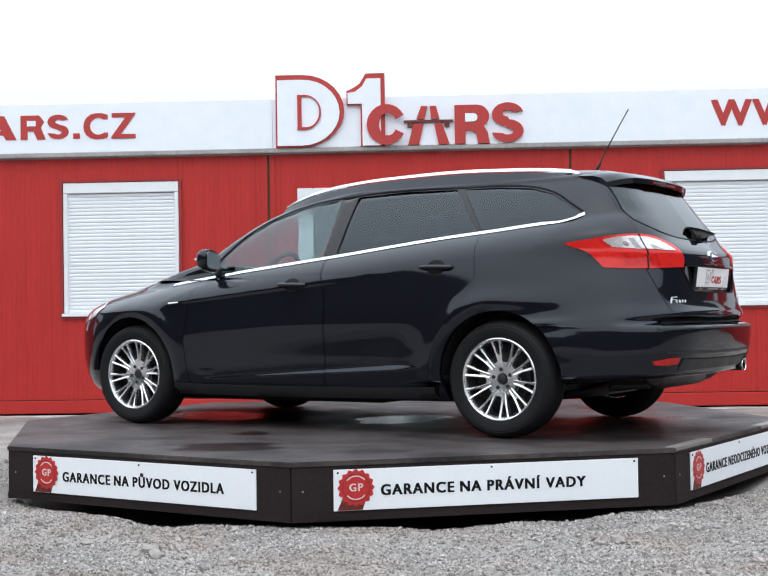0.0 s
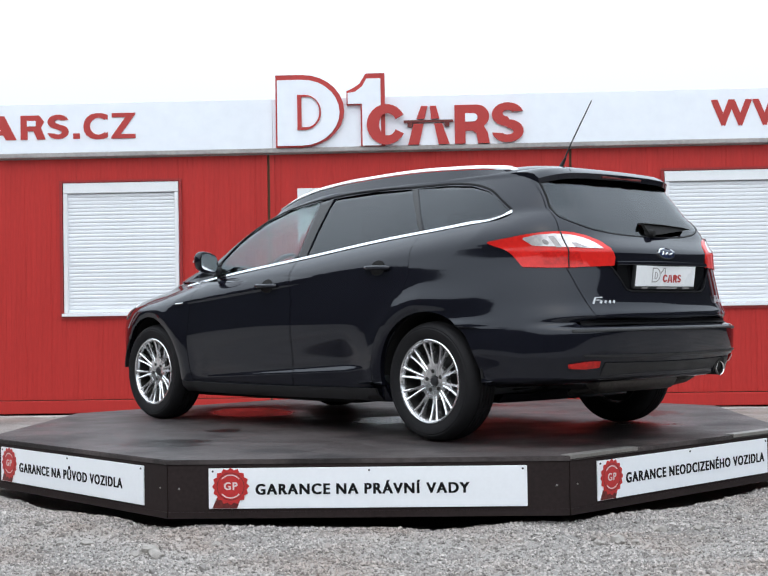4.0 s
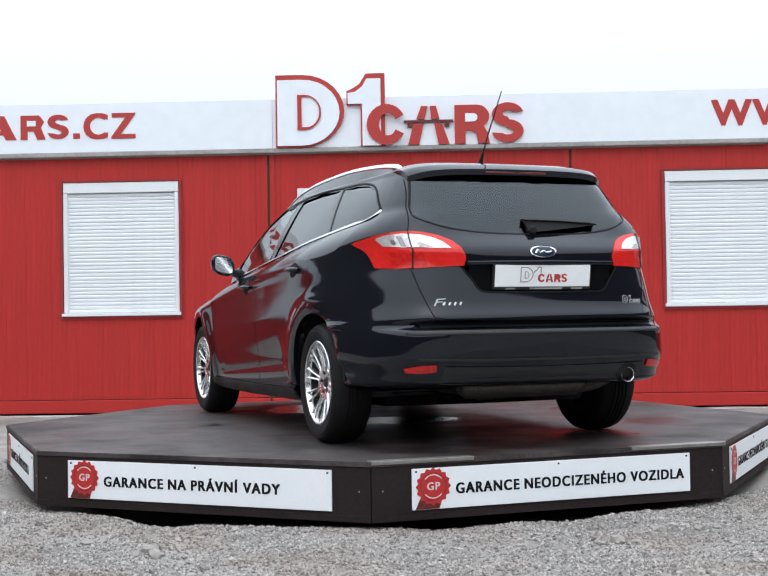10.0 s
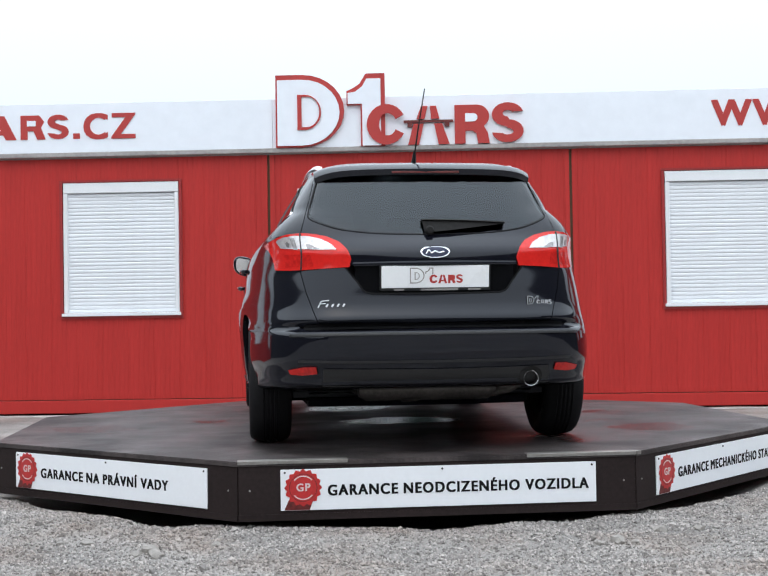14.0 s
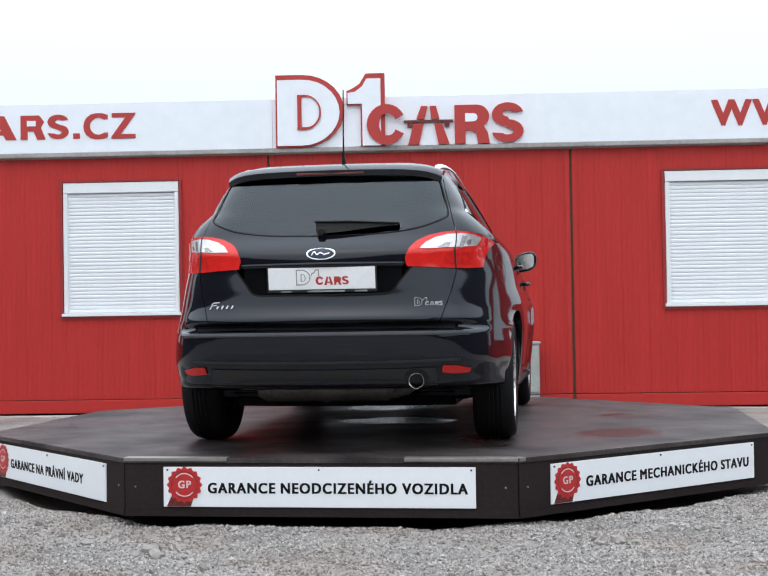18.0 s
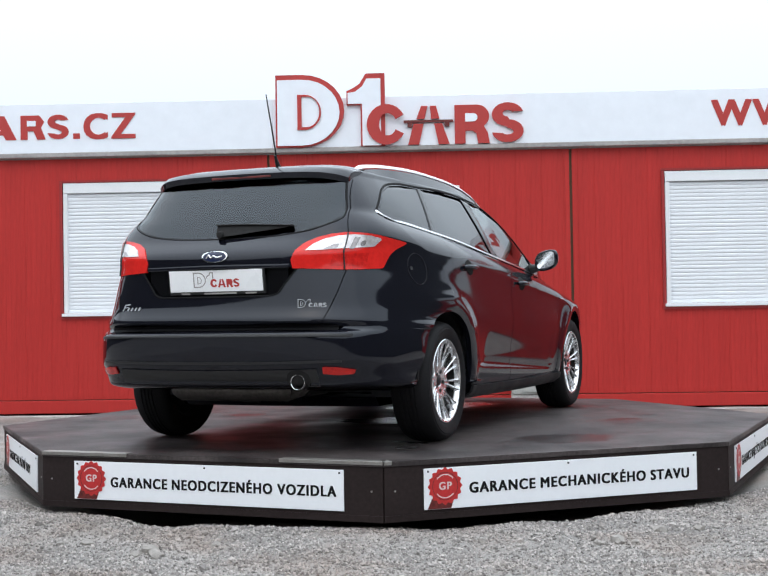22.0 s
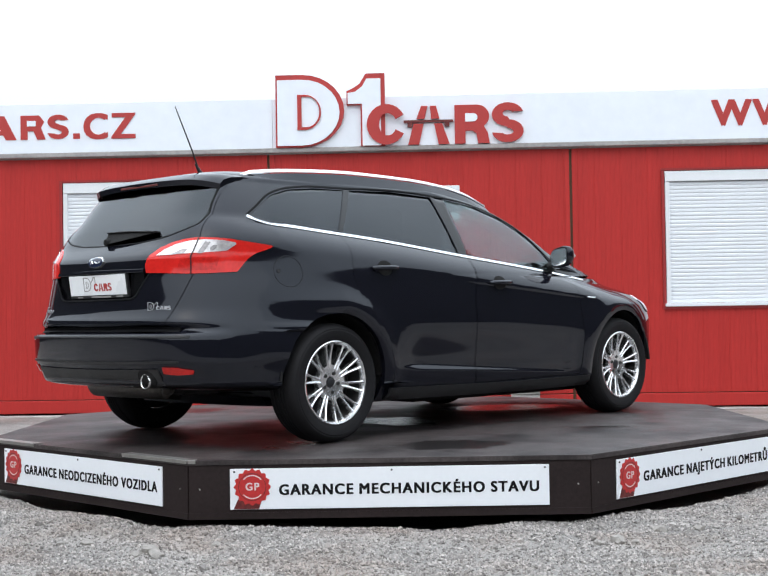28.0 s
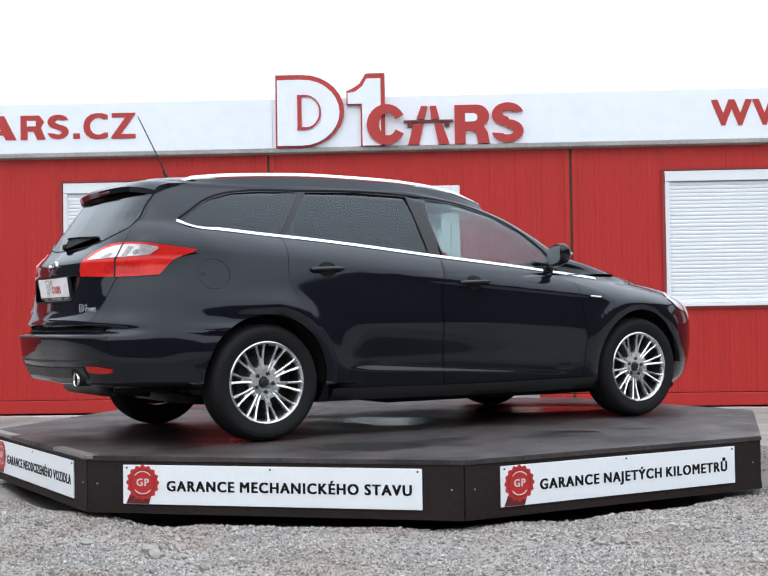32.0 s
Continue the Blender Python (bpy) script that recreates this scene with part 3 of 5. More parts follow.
    part("bridge_mark", boxed(0.225, 0.745, y - 0.006, y + 0.026, 2.698, 2.722), SEAL_DARK, f)
    for q in ((0.265, 0.315), (0.655, 0.705)):
        part("bridge_mark", boxed(*q, y - 0.006, y + 0.026, 2.650, 2.697), SEAL_DARK, f)
    slab = [(0.760, 2.466), (0.872, 2.466), (0.872, 2.602), (0.940, 2.602), (0.985, 2.575), (1.004, 2.466), (1.125, 2.466), (1.106, 2.575), (1.068, 2.640)] + arc(0.990, 2.752, 0.132, 0.120, -52, 90, 12) + [(0.760, 2.872)]
    part("block_mark", prism(slab, 0.028, at=y - 0.006), SIGN_RED, f)
    part("block_mark_slot", prism(half_round(0.870, 1.000, 2.695, 2.782, 0.35, 8), 0.004, at=y - 0.012), SIGN_WHITE, f)
    wave = (arc(1.315, 2.765, 0.165, 0.125, 15, 265, 14) + arc(1.315, 2.585, 0.06, 0.035, 90, -150, 8)
            + arc(1.315, 2.592, 0.165, 0.120, 188, 445, 14) + arc(1.315, 2.775, 0.055, 0.035, 270, 30, 8))
    part("wave_mark", prism(wave, 0.028, at=y - 0.006), SIGN_RED, f)
    # the address line: plain shapes, then its ending
    z0 = 2.607
    part("letter_block", prism([(-4.33, z0), (-4.22, z0), (-4.11, z0 + 0.17), (-4.02, z0), (-3.905, z0), (-4.035, z0 + 0.258), (-4.185, z0 + 0.258)], 0.006, at=y + 0.018), SIGN_RED, f)
    part("letter_block", prism([(-4.205, z0 + 0.052), (-4.030, z0 + 0.052), (-4.055, z0 + 0.100), (-4.165, z0 + 0.100)], 0.006, at=y + 0.0175), SIGN_RED, f)
    part("letter_slot", boxed(-3.790, -3.695, y + 0.014, y + 0.0165, z0 + 0.142, z0 + 0.200), SIGN_WHITE, f)
    part("letter_block", prism([(-3.86, z0), (-3.785, z0), (-3.785, z0 + 0.09), (-3.72, z0 + 0.09), (-3.68, z0), (-3.59, z0), (-3.64, z0 + 0.125), (-3.605, z0 + 0.19), (-3.66, z0 + 0.258), (-3.86, z0 + 0.258)], 0.006, at=y + 0.018), SIGN_RED, f)
    sw = (arc(-3.455, z0 + 0.185, 0.115, 0.078, 15, 265, 12) + arc(-3.455, z0 + 0.072, 0.04, 0.022, 90, -150, 8)
          + arc(-3.455, z0 + 0.078, 0.115, 0.078, 188, 445, 12) + arc(-3.455, z0 + 0.188, 0.036, 0.022, 270, 30, 8))
    part("letter_block", prism(sw, 0.006, at=y + 0.018), SIGN_RED, f)
    part("full_stop", boxed(-3.293, -3.222, y + 0.018, y + 0.024, z0, z0 + 0.058), SIGN_RED, f)
    for text, x, w, z, h in (("CZ", -3.168, 0.530, z0, 0.262), ("WWW", 3.445, 1.24, 2.604, 0.262)):
        for me in lettering(text, w, h, 0.006, 0.038):
            ob = link_mesh("lettering", me, SIGN_RED, f, "red lettering")
            ob.location = (x, y + 0.024, z)
    kerb = part("kerb", boxed(-10.79, 11.54, -0.17, -0.07, GROUND_Z - 0.08, -0.326, bevel=0.008), PLAIN_STONE)
    kerb.matrix_world = WALL
    tagged(kerb, "pale concrete edging along the foot of the red cabins", "kerb", kind="structure")
    # unseen walls added to close the yard; their dark colour darkens the car's reflections
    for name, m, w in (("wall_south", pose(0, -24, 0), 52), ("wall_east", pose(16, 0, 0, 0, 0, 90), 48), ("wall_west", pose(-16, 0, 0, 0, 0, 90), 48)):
        ob = part(name, boxed(-w / 2, w / 2, -0.15, 0.15, GROUND_Z - 0.1, 6.0), UNSEEN_WALL)
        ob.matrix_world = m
        tagged(ob, "unseen dark wall added for reflections", "wall", kind="structure")


# ---- the turning stand ----
APOTHEM, DECK_THICK, SKIRT_FOOT = 2.272, 0.022, -0.275
SIDE = 2 * APOTHEM * math.tan(radians(22.5))
FIRST = -77.9 - 45


def side_pose(k):
    """Middle of a side's face: x along it to the viewer's right, y inwards."""
    a = radians(FIRST + 45 * k)
    return Matrix.Translation((APOTHEM * math.cos(a), APOTHEM * math.sin(a), 0)) @ Matrix.Rotation(a + math.pi / 2, 4, "Z")


def build_banner(root, k, text, t0, t1):
    w, z0, z1 = 1.489, -0.2295, -0.0405
    m = side_pose(k)
    b = part("banner", boxed(-w / 2, w / 2, -0.008, -0.001, z0, z1, bevel=0.0015), BANNER, root, "white banner board with black lettering and a red seal")
    b.matrix_local = m
    for me in lettering(text, (t1 - t0) * w, 0.0475, 0.0012, 0.042):
        ob = link_mesh("lettering", me, PRINT, b, "black capital lettering")
        ob.location = (-w / 2 + t0 * w, -0.0082, z0 + 0.066)
    cx, cz = -w / 2 + 0.104, (z0 + z1) / 2 + 0.010
    n = 16
    star = []
    for i in range(n * 4):
        a = 2 * math.pi * i / (n * 4)
        r = 0.082 + 0.0055 * math.cos(a * n)
        star.append((cx + r * math.cos(a), cz + r * math.sin(a)))
    part("ribbon", prism([(cx - 0.066, cz - 0.055), (cx - 0.088, z0 + 0.002), (cx + 0.030, z0 + 0.002), (cx + 0.045, cz - 0.060)], 0.0012, at=-0.0096), SEAL_DARK, b, "dark red printed ribbon")
    part("seal", prism(star, 0.0012, at=-0.0112), SEAL, b, "round red printed seal")
    for r0, r1 in ((0.062, 0.065),):
        ring_a = [(cx + r1 * math.cos(2 * math.pi * i / 32), cz + r1 * math.sin(2 * math.pi * i / 32)) for i in range(32)]
        ring_b = [(cx + r0 * math.cos(2 * math.pi * i / 32), cz + r0 * math.sin(2 * math.pi * i / 32)) for i in range(32)]
        part("seal_ring", ring_prism(ring_a, ring_b, 0.0006, at=-0.0122), SEAL_PALE if r0 < 0.05 else SEAL_DARK, b)
    for me in lettering("GP", 0.062, 0.034, 0.0006, 0.030):
        ob = link_mesh("seal_lettering", me, SEAL_PALE, b, "pale capital lettering")
        ob.location = (cx - 0.030, -0.0114, cz - 0.015)
    for a0 in (40, 220):
        arc_out = [(cx + 0.056 * math.cos(radians(a0 + 100 * k / 12)), cz + 0.056 * math.sin(radians(a0 + 100 * k / 12))) for k in range(13)]
        arc_in = [(cx + 0.051 * math.cos(radians(a0 + 100 * k / 12)), cz + 0.051 * math.sin(radians(a0 + 100 * k / 12))) for k in range(12, -1, -1)]
        part("seal_bar", prism(arc_out + arc_in, 0.0006, at=-0.0122), SEAL_PALE, b)
    for sx in (-w / 2 + 0.02, 0.01, w / 2 - 0.02):
        bm = bmesh.new()
        lathe(bm, [(0.0005, -0.0125), (0.0045, -0.0115), (0.005, -0.0082), (0.0005, -0.0082)], 10, "y", (sx, 0, z1 - 0.014))
        part("screw", bm, INK, b)


def build_stand():
    root = thing("turntable_stand", Matrix.Identity(4), "dark brown octagonal turntable stand with white banners on its sides", "turntable")
    r = (APOTHEM + 0.006) / math.cos(radians(22.5))
    ring = [(r * math.cos(radians(FIRST + 22.5 + 45 * k)), r * math.sin(radians(FIRST + 22.5 + 45 * k))) for k in range(8)]
    bm = prism(ring, DECK_THICK, "z", -DECK_THICK)
    bmesh.ops.bevel(bm, geom=[e for e in bm.edges if abs(e.verts[0].co.z) < 1e-6 and abs(e.verts[1].co.z) < 1e-6], offset=0.004, segments=2, affect="EDGES")
    part("deck", bm, DECK, root, "damp brown deck")
    for k in range(8):
        ob = part("skirt_panel", boxed(-SIDE / 2 + 0.004, SIDE / 2 - 0.004, 0.0, 0.018, SKIRT_FOOT, -DECK_THICK - 0.001, bevel=0.002), SKIRT, root)
        ob.matrix_local = side_pose(k)
        ob2 = part("edge_strip", boxed(-SIDE / 2 + 0.002, SIDE / 2 - 0.002, -0.004, -0.001, SKIRT_FOOT, SKIRT_FOOT + 0.030), SKIRT, root)
        ob2.matrix_local = side_pose(k)
        for sx in (-SIDE / 2 + 0.055, SIDE / 2 - 0.06):
            bm = bmesh.new()
            lathe(bm, [(0.0005, -0.004), (0.004, -0.003), (0.005, 0.001), (0.0005, 0.001)], 10, "y", (sx, 0, -0.135))
            s = part("screw", bm, STEEL, root)
            s.matrix_local = side_pose(k)
    for k, a, b in ((3 - 1, 0.0, 0.27), (3 - 1, 0.72, 1.0), (3, 0.0, 0.02)):
        ob = part("metal_strip", boxed(-SIDE / 2 + a * SIDE, -SIDE / 2 + b * SIDE, -0.012, 0.05, -0.014, 0.004, bevel=0.002), STEEL, root, "bare aluminium edging strip")
        ob.matrix_local = side_pose(k)
    bm = bmesh.new()
    lathe(bm, [(0.001, -0.45), (1.55, -0.45), (1.55, -0.26), (0.001, -0.26)], 40, "z")
    part("bearing_drum", bm, UNDER, root)
    build_banner(root, 0, "GARANCE NA PŮVOD VOZIDLA", 0.150, 0.870)
    build_banner(root, 1, "GARANCE NA PRÁVNÍ VADY", 0.150, 0.818)
    build_banner(root, 2, "GARANCE NEODCIZENÉHO VOZIDLA", 0.148, 0.974)
    build_banner(root, 3, "GARANCE MECHANICKÉHO STAVU", 0.155, 0.966)
    build_banner(root, 4, "GARANCE NAJETÝCH KILOMETRŮ", 0.152, 0.960)
    return root


build_ground()
build_gravel()
build_building()
build_meter_cabinet()
stand = build_stand()


# ---- the estate car's outer surface: x forward, y left, z up from the deck, middle of the wheelbase at 0 ----
def lerp_table(t, table):
    """Smooth value of a table of (t, value) pairs, by monotone cubic steps."""
    if t <= table[0][0]:
        return table[0][1]
    if t >= table[-1][0]:
        return table[-1][1]
    n = len(table)
    for i in range(n - 1):
        t0, v0 = table[i]
        t1, v1 = table[i + 1]
        if t <= t1:
            break
    d = (v1 - v0) / (t1 - t0)

    def slope(k):
        if k <= 0 or k >= n - 1:
            return d
        a = (table[k][1] - table[k - 1][1]) / (table[k][0] - table[k - 1][0])
        b = (table[k + 1][1] - table[k][1]) / (table[k + 1][0] - table[k][0])
        return 0.0 if a * b <= 0 else 2 * a * b / (a + b)
    m0, m1 = slope(i), slope(i + 1)
    h = t1 - t0
    s = (t - t0) / h
    return ((2 * s ** 3 - 3 * s ** 2 + 1) * v0 + (s ** 3 - 2 * s ** 2 + s) * h * m0
            + (3 * s ** 2 - 2 * s ** 3) * v1 + (s ** 3 - s ** 2) * h * m1)


REAR_END = ((0.17, -1.60), (0.25, -1.66), (0.285, -1.78), (0.302, -2.05), (0.318, -2.185), (0.338, -2.240), (0.375, -2.254), (0.42, -2.278), (0.44, -2.288),
            (0.50, -2.301), (0.575, -2.309), (0.590, -2.297), (0.600, -2.248), (0.615, -2.232), (0.630, -2.252), (0.645, -2.2665), (0.660, -2.2640), (0.680, -2.2545),
            (0.70, -2.2465), (0.72, -2.2410), (0.75, -2.237), (0.80, -2.232), (0.90, -2.222), (0.97, -2.215), (1.01, -2.18),
            (1.06, -2.125), (1.09, -2.1045), (1.16, -2.06), (1.30, -1.96), (1.40, -1.88), (1.44, -1.80), (1.462, -1.58), (1.478, -1.15))
FRONT_END = ((0.17, 2.07), (0.25, 2.165), (0.45, 2.21), (0.60, 2.20), (0.70, 2.155), (0.78, 2.05), (0.84, 1.90), (0.90, 1.69),
             (0.95, 1.48), (0.99, 1.31), (1.03, 1.175), (1.15, 0.975), (1.26, 0.77), (1.34, 0.545), (1.40, 0.265), (1.44, -0.03), (1.462, -0.30),
             (1.478, -0.65))
BELT = ((-1.95, 1.20), (-1.744, 1.182), (-1.60, 1.155), (-0.90, 1.088), (-0.22, 1.016), (0.40, 0.955), (1.05, 0.886), (1.3, 0.86))
BELT_WIDTH = ((-2.1, 0.60), (-1.744, 0.675), (-1.3, 0.735), (-0.5, 0.775), (0.3, 0.785), (1.05, 0.765), (1.5, 0.72))
LOW_WIDTH = ((0.17, 0.80), (0.22, 0.845), (0.30, 0.872), (0.45, 0.892), (0.62, 0.905), (0.70, 0.9045), (0.78, 0.901), (0.90, 0.888), (1.0, 0.868))
PLAN = ((0.0, 0.0), (0.010, 0.25), (0.037, 0.58), (0.064, 0.70), (0.110, 0.80), (0.190, 0.88), (0.335, 0.945), (0.60, 0.985), (0.95, 1.0))
NOSE = ((0.0, 0.0), (0.03, 0.25), (0.11, 0.50), (0.24, 0.72), (0.42, 0.865), (0.68, 0.955), (1.05, 1.0))
SCREEN = ((0.0, 0.0), (0.016, 0.22), (0.10, 0.48), (0.215, 0.73), (0.305, 0.90), (0.385, 0.975), (0.50, 1.0))
PLAN_INV = tuple((q, d) for d, q in PLAN)
WHEEL_X, FRONT_X, WHEEL_Z = 1.324, 1.308, 0.3235
ROOF_Z, ROOF_TOP = 1.385, 1.480


def belt(x):
    return lerp_table(x, BELT)


def side_width(x, z):
    """Half width of the body at a place along it and a height, before the ends round it off."""
    zb, yb = belt(x), lerp_table(x, BELT_WIDTH)
    roof = 0.585 - 0.03 * max(0.0, (-0.9 - x)) - 0.04 * max(0.0, x - 0.1)
    if z >= ROOF_Z:
        return roof * max(0.0, 1 - ((z - ROOF_Z) / (ROOF_TOP + 0.004 - ROOF_Z)) ** 2.2) ** 0.5
    if z >= zb:
        s = (z - zb) / (ROOF_Z - zb)
        return yb + (roof - yb) * (0.8 * s + 0.2 * s * s)
    fade = 0.14
    low = lerp_table(min(z, zb - fade), LOW_WIDTH)
    back = max(0.0, -0.95 - x) / 0.75
    low *= 1 - back * back * (0.025 + 0.055 * min(1.0, max(0.0, (z - 0.45) / 0.5)))
    if z < 0.62:
        # the blade-shaped ledge along the foot of the doors, facing up
        along = (0.70 - x) / 1.34
        if 0.0 < along < 1.12:
            thick = 0.004 + 0.024 * min(1.0, along) * min(1.0, max(0.0, (1.12 - along) / 0.08))
            s = (0.300 + 0.074 * along + thick / 2 - z) / thick
            low += 0.65 * thick * (min(1.0, max(0.0, s)) - 1.0) * min(1.0, (0.62 - z) / 0.18)
    if 0.45 < z < 0.93 and -0.90 < x < 1.0:
        # crease that runs from the front door's handle to the wing
        s = (0.846 - 0.08 * x - z) / 0.018
        ends = min(1.0, (x + 0.90) / 0.5, (1.0 - x) / 0.14)
        if s > 0:
            low -= 0.0055 * ends * (min(1.0, s) if s < 5.0 else max(0.0, 1 - (s - 5.0) / 7.0))
    for wx in (FRONT_X, -WHEEL_X):
        r = math.hypot(x - wx, z - 0.325)
        if r < 0.62 and z > 0.22:
            low += 0.021 * math.exp(-((r - 0.41) / 0.06) ** 2)
    if z > zb - fade:
        s = (z - zb + fade) / fade
        return low + (yb - low) * (0.25 * s + 0.75 * s * s)
    return low


def corner(z):
    """How wide the rounding of the body's corners is at a height."""
    return lerp_table(z, ((0.2, 1.0), (0.62, 1.0), (0.88, 0.95), (1.0, 0.70), (1.08, 0.50), (1.2, 0.43), (1.4, 0.36)))


def front_plan(b, z):
    """Share of the full width at a distance behind the front end."""
    k = min(1.0, max(0.0, (z - 0.86) / 0.12))
    return (1 - k) * lerp_table(b, NOSE) + k * lerp_table(b, SCREEN)


def half_width(x, z):
    """Half width with the rounded ends taken in; 0 beyond them."""
    a = (x - lerp_table(z, REAR_END)) / corner(z)
    if 0.575 < z < 0.70 and a > 0.06:
        # the bumper's step runs out round the corner
        k = min(1.0, (a - 0.06) / 0.22)
        a += k * ((x + 2.309 - (z - 0.575) * 0.500) / corner(z) - a)
    b = lerp_table(z, FRONT_END) - x
    if a <= 0 or b <= 0:
        return 0.0
    return side_width(x, z) * lerp_table(a, PLAN) * front_plan(b, z)


def rear_x(y, z):
    """Where the body's rear lies at a distance from the middle and a height."""
    lo = lerp_table(z, REAR_END)
    hi = lo + 0.9
    for _ in range(30):
        mid = (lo + hi) / 2
        if half_width(mid, z) < abs(y):
            lo = mid
        else:
            hi = mid
    return hi


def body_grid(inset, levels, mid, fine):
    """Closed skin of the body, drawn in by inset metres."""
    qs = [0, .1, .2, .3, .4, .5, .58, .65, .71, .76, .805, .845, .88, .91, .935, .955, .97, .985, 1.0][::(1 if fine else 2)]
    bm = bmesh.new()
    loops = []
    for z in levels:
        xr, xf = lerp_table(z, REAR_END) + inset, lerp_table(z, FRONT_END) - inset
        cr, cf = corner(z), 1.05 if z < 0.9 else 0.50
        length = xf - xr
        zr, zf = min(0.95 * cr, 0.42 * length), min(cf, 0.42 * length)
        xs = [xr + lerp_table(q, PLAN_INV) / 0.95 * zr for q in qs]
        xs += [xr + zr + (length - zr - zf) * k / mid for k in range(1, mid)]
        xs += [xf - q ** 2.2 * zf for q in reversed(qs)]
        left = [(x, max(0.0, half_width(x, z) - inset)) for x in xs]
        ring = [bm.verts.new((x, y, z)) for x, y in left]
        ring += [bm.verts.new((x, -y, z)) for x, y in reversed(left[1:-1])]
        loops.append(ring)
    n = len(loops[0])
    for a, b in zip(loops, loops[1:]):
        for i in range(n):
            bm.faces.new((a[i], a[(i + 1) % n], b[(i + 1) % n], b[i]))
    h = len(left)
    for ring, flip in ((loops[0], 1), (loops[-1], -1)):
        for i in range(h - 1):
            j = (n - i) % n
            k = (n - i - 1) % n
            face = [ring[i], ring[i + 1], ring[k], ring[j]]
            face = list(dict.fromkeys(face))
            if len(face) > 2:
                bm.faces.new(face)
    bmesh.ops.recalc_face_normals(bm, faces=bm.faces)
    return bm


def as_object(bm):
    me = bpy.data.meshes.new("work")
    bm.to_mesh(me)
    bm.free()
    return new("work", me)


def cut(ob, tool, how):
    """The mesh of ob less, or within, the closed shape tool."""
    md = ob.modifiers.new("cut", "BOOLEAN")
    md.operation, md.object, md.solver = how, tool, "EXACT"
    dg = bpy.context.evaluated_depsgraph_get()
    me = bpy.data.meshes.new_from_object(ob.evaluated_get(dg))
    ob.modifiers.remove(md)
    return me


def merged(shapes):
    """Several closed shapes as one work object."""
    bm = bmesh.new()
    for s in shapes:
        me = bpy.data.meshes.new("work")
        s.to_mesh(me)
        s.free()
        bm.from_mesh(me)
        bpy.data.meshes.remove(me)
    return as_object(bm)


def mirrored(name, me, mat, parent, label="", smooth=None):
    """The same part on the other side of the car."""
    other = me.copy()
    bm = bmesh.new()
    bm.from_mesh(other)
    for v in bm.verts:
        v.co.y = -v.co.y
    bmesh.ops.reverse_faces(bm, faces=bm.faces)
    bm.to_mesh(other)
    bm.free()
    if smooth is not None:
        other.shade_smooth()
        other.set_sharp_from_angle(angle=radians(smooth))
    return link_mesh(name, other, mat, parent, label)


def span_at(outline, a):
    """Lowest and highest b at which the closed outline crosses a."""
    hits = []
    n = len(outline)
    for i in range(n):
        (a0, b0), (a1, b1) = outline[i], outline[(i + 1) % n]
        if (a0 - a) * (a1 - a) <= 0 and a0 != a1:
            hits.append(b0 + (b1 - b0) * (a - a0) / (a1 - a0))
    return (min(hits), max(hits)) if hits else (0, 0)


def patch(outline, place, cols=36, rows=8, out=0.003, back=-0.004):
    """A slab that lies on the body over an outline: place(a, b, lift) gives its points."""
    a0, a1 = min(p[0] for p in outline), max(p[0] for p in outline)
    e = (a1 - a0) * 1e-3
    top, low = [], []
    for i in range(cols + 1):
        a = min(a1 - e, max(a0 + e, a0 + (a1 - a0) * i / cols))
        lo, hi = span_at(outline, a)
        bs = [lo + (hi - lo) * j / rows for j in range(rows + 1)]
        top.append([place(a, b, out) for b in bs])
        low.append([place(a, b, back) for b in bs])
    return sheet(bmesh.new(), top, low)


def on_side(x, z, lift):
    return (x, half_width(x, z) + lift, z)


def on_rear(y, z, lift):
    return (rear_x(y, z) - lift, y, z)


OUTLINE_CACHE = {}


def round_corner(s, z, lift):
    """A point on the left rear at arc length s from the middle of the rear."""
    key = round(z, 3)
    if key not in OUTLINE_CACHE:
        xr = lerp_table(z, REAR_END)
        xs = [xr + 0.95 * corner(z) * (k / 120) ** 2.2 for k in range(121)]
        pts = [(x, half_width(x, z)) for x in xs]
        acc, run = [0.0], 0.0
        for p, q in zip(pts, pts[1:]):
            run += math.hypot(q[0] - p[0], q[1] - p[1])
            acc.append(run)
        OUTLINE_CACHE[key] = (pts, acc)
    pts, acc = OUTLINE_CACHE[key]
    for i in range(len(acc) - 1):
        if s <= acc[i + 1]:
            break
    f = (s - acc[i]) / max(1e-9, acc[i + 1] - acc[i])
    (x0, y0), (x1, y1) = pts[i], pts[i + 1]
    d = math.hypot(x1 - x0, y1 - y0)
    return (x0 + (x1 - x0) * f - lift * (y1 - y0) / d, y0 + (y1 - y0) * f + lift * (x1 - x0) / d, z)


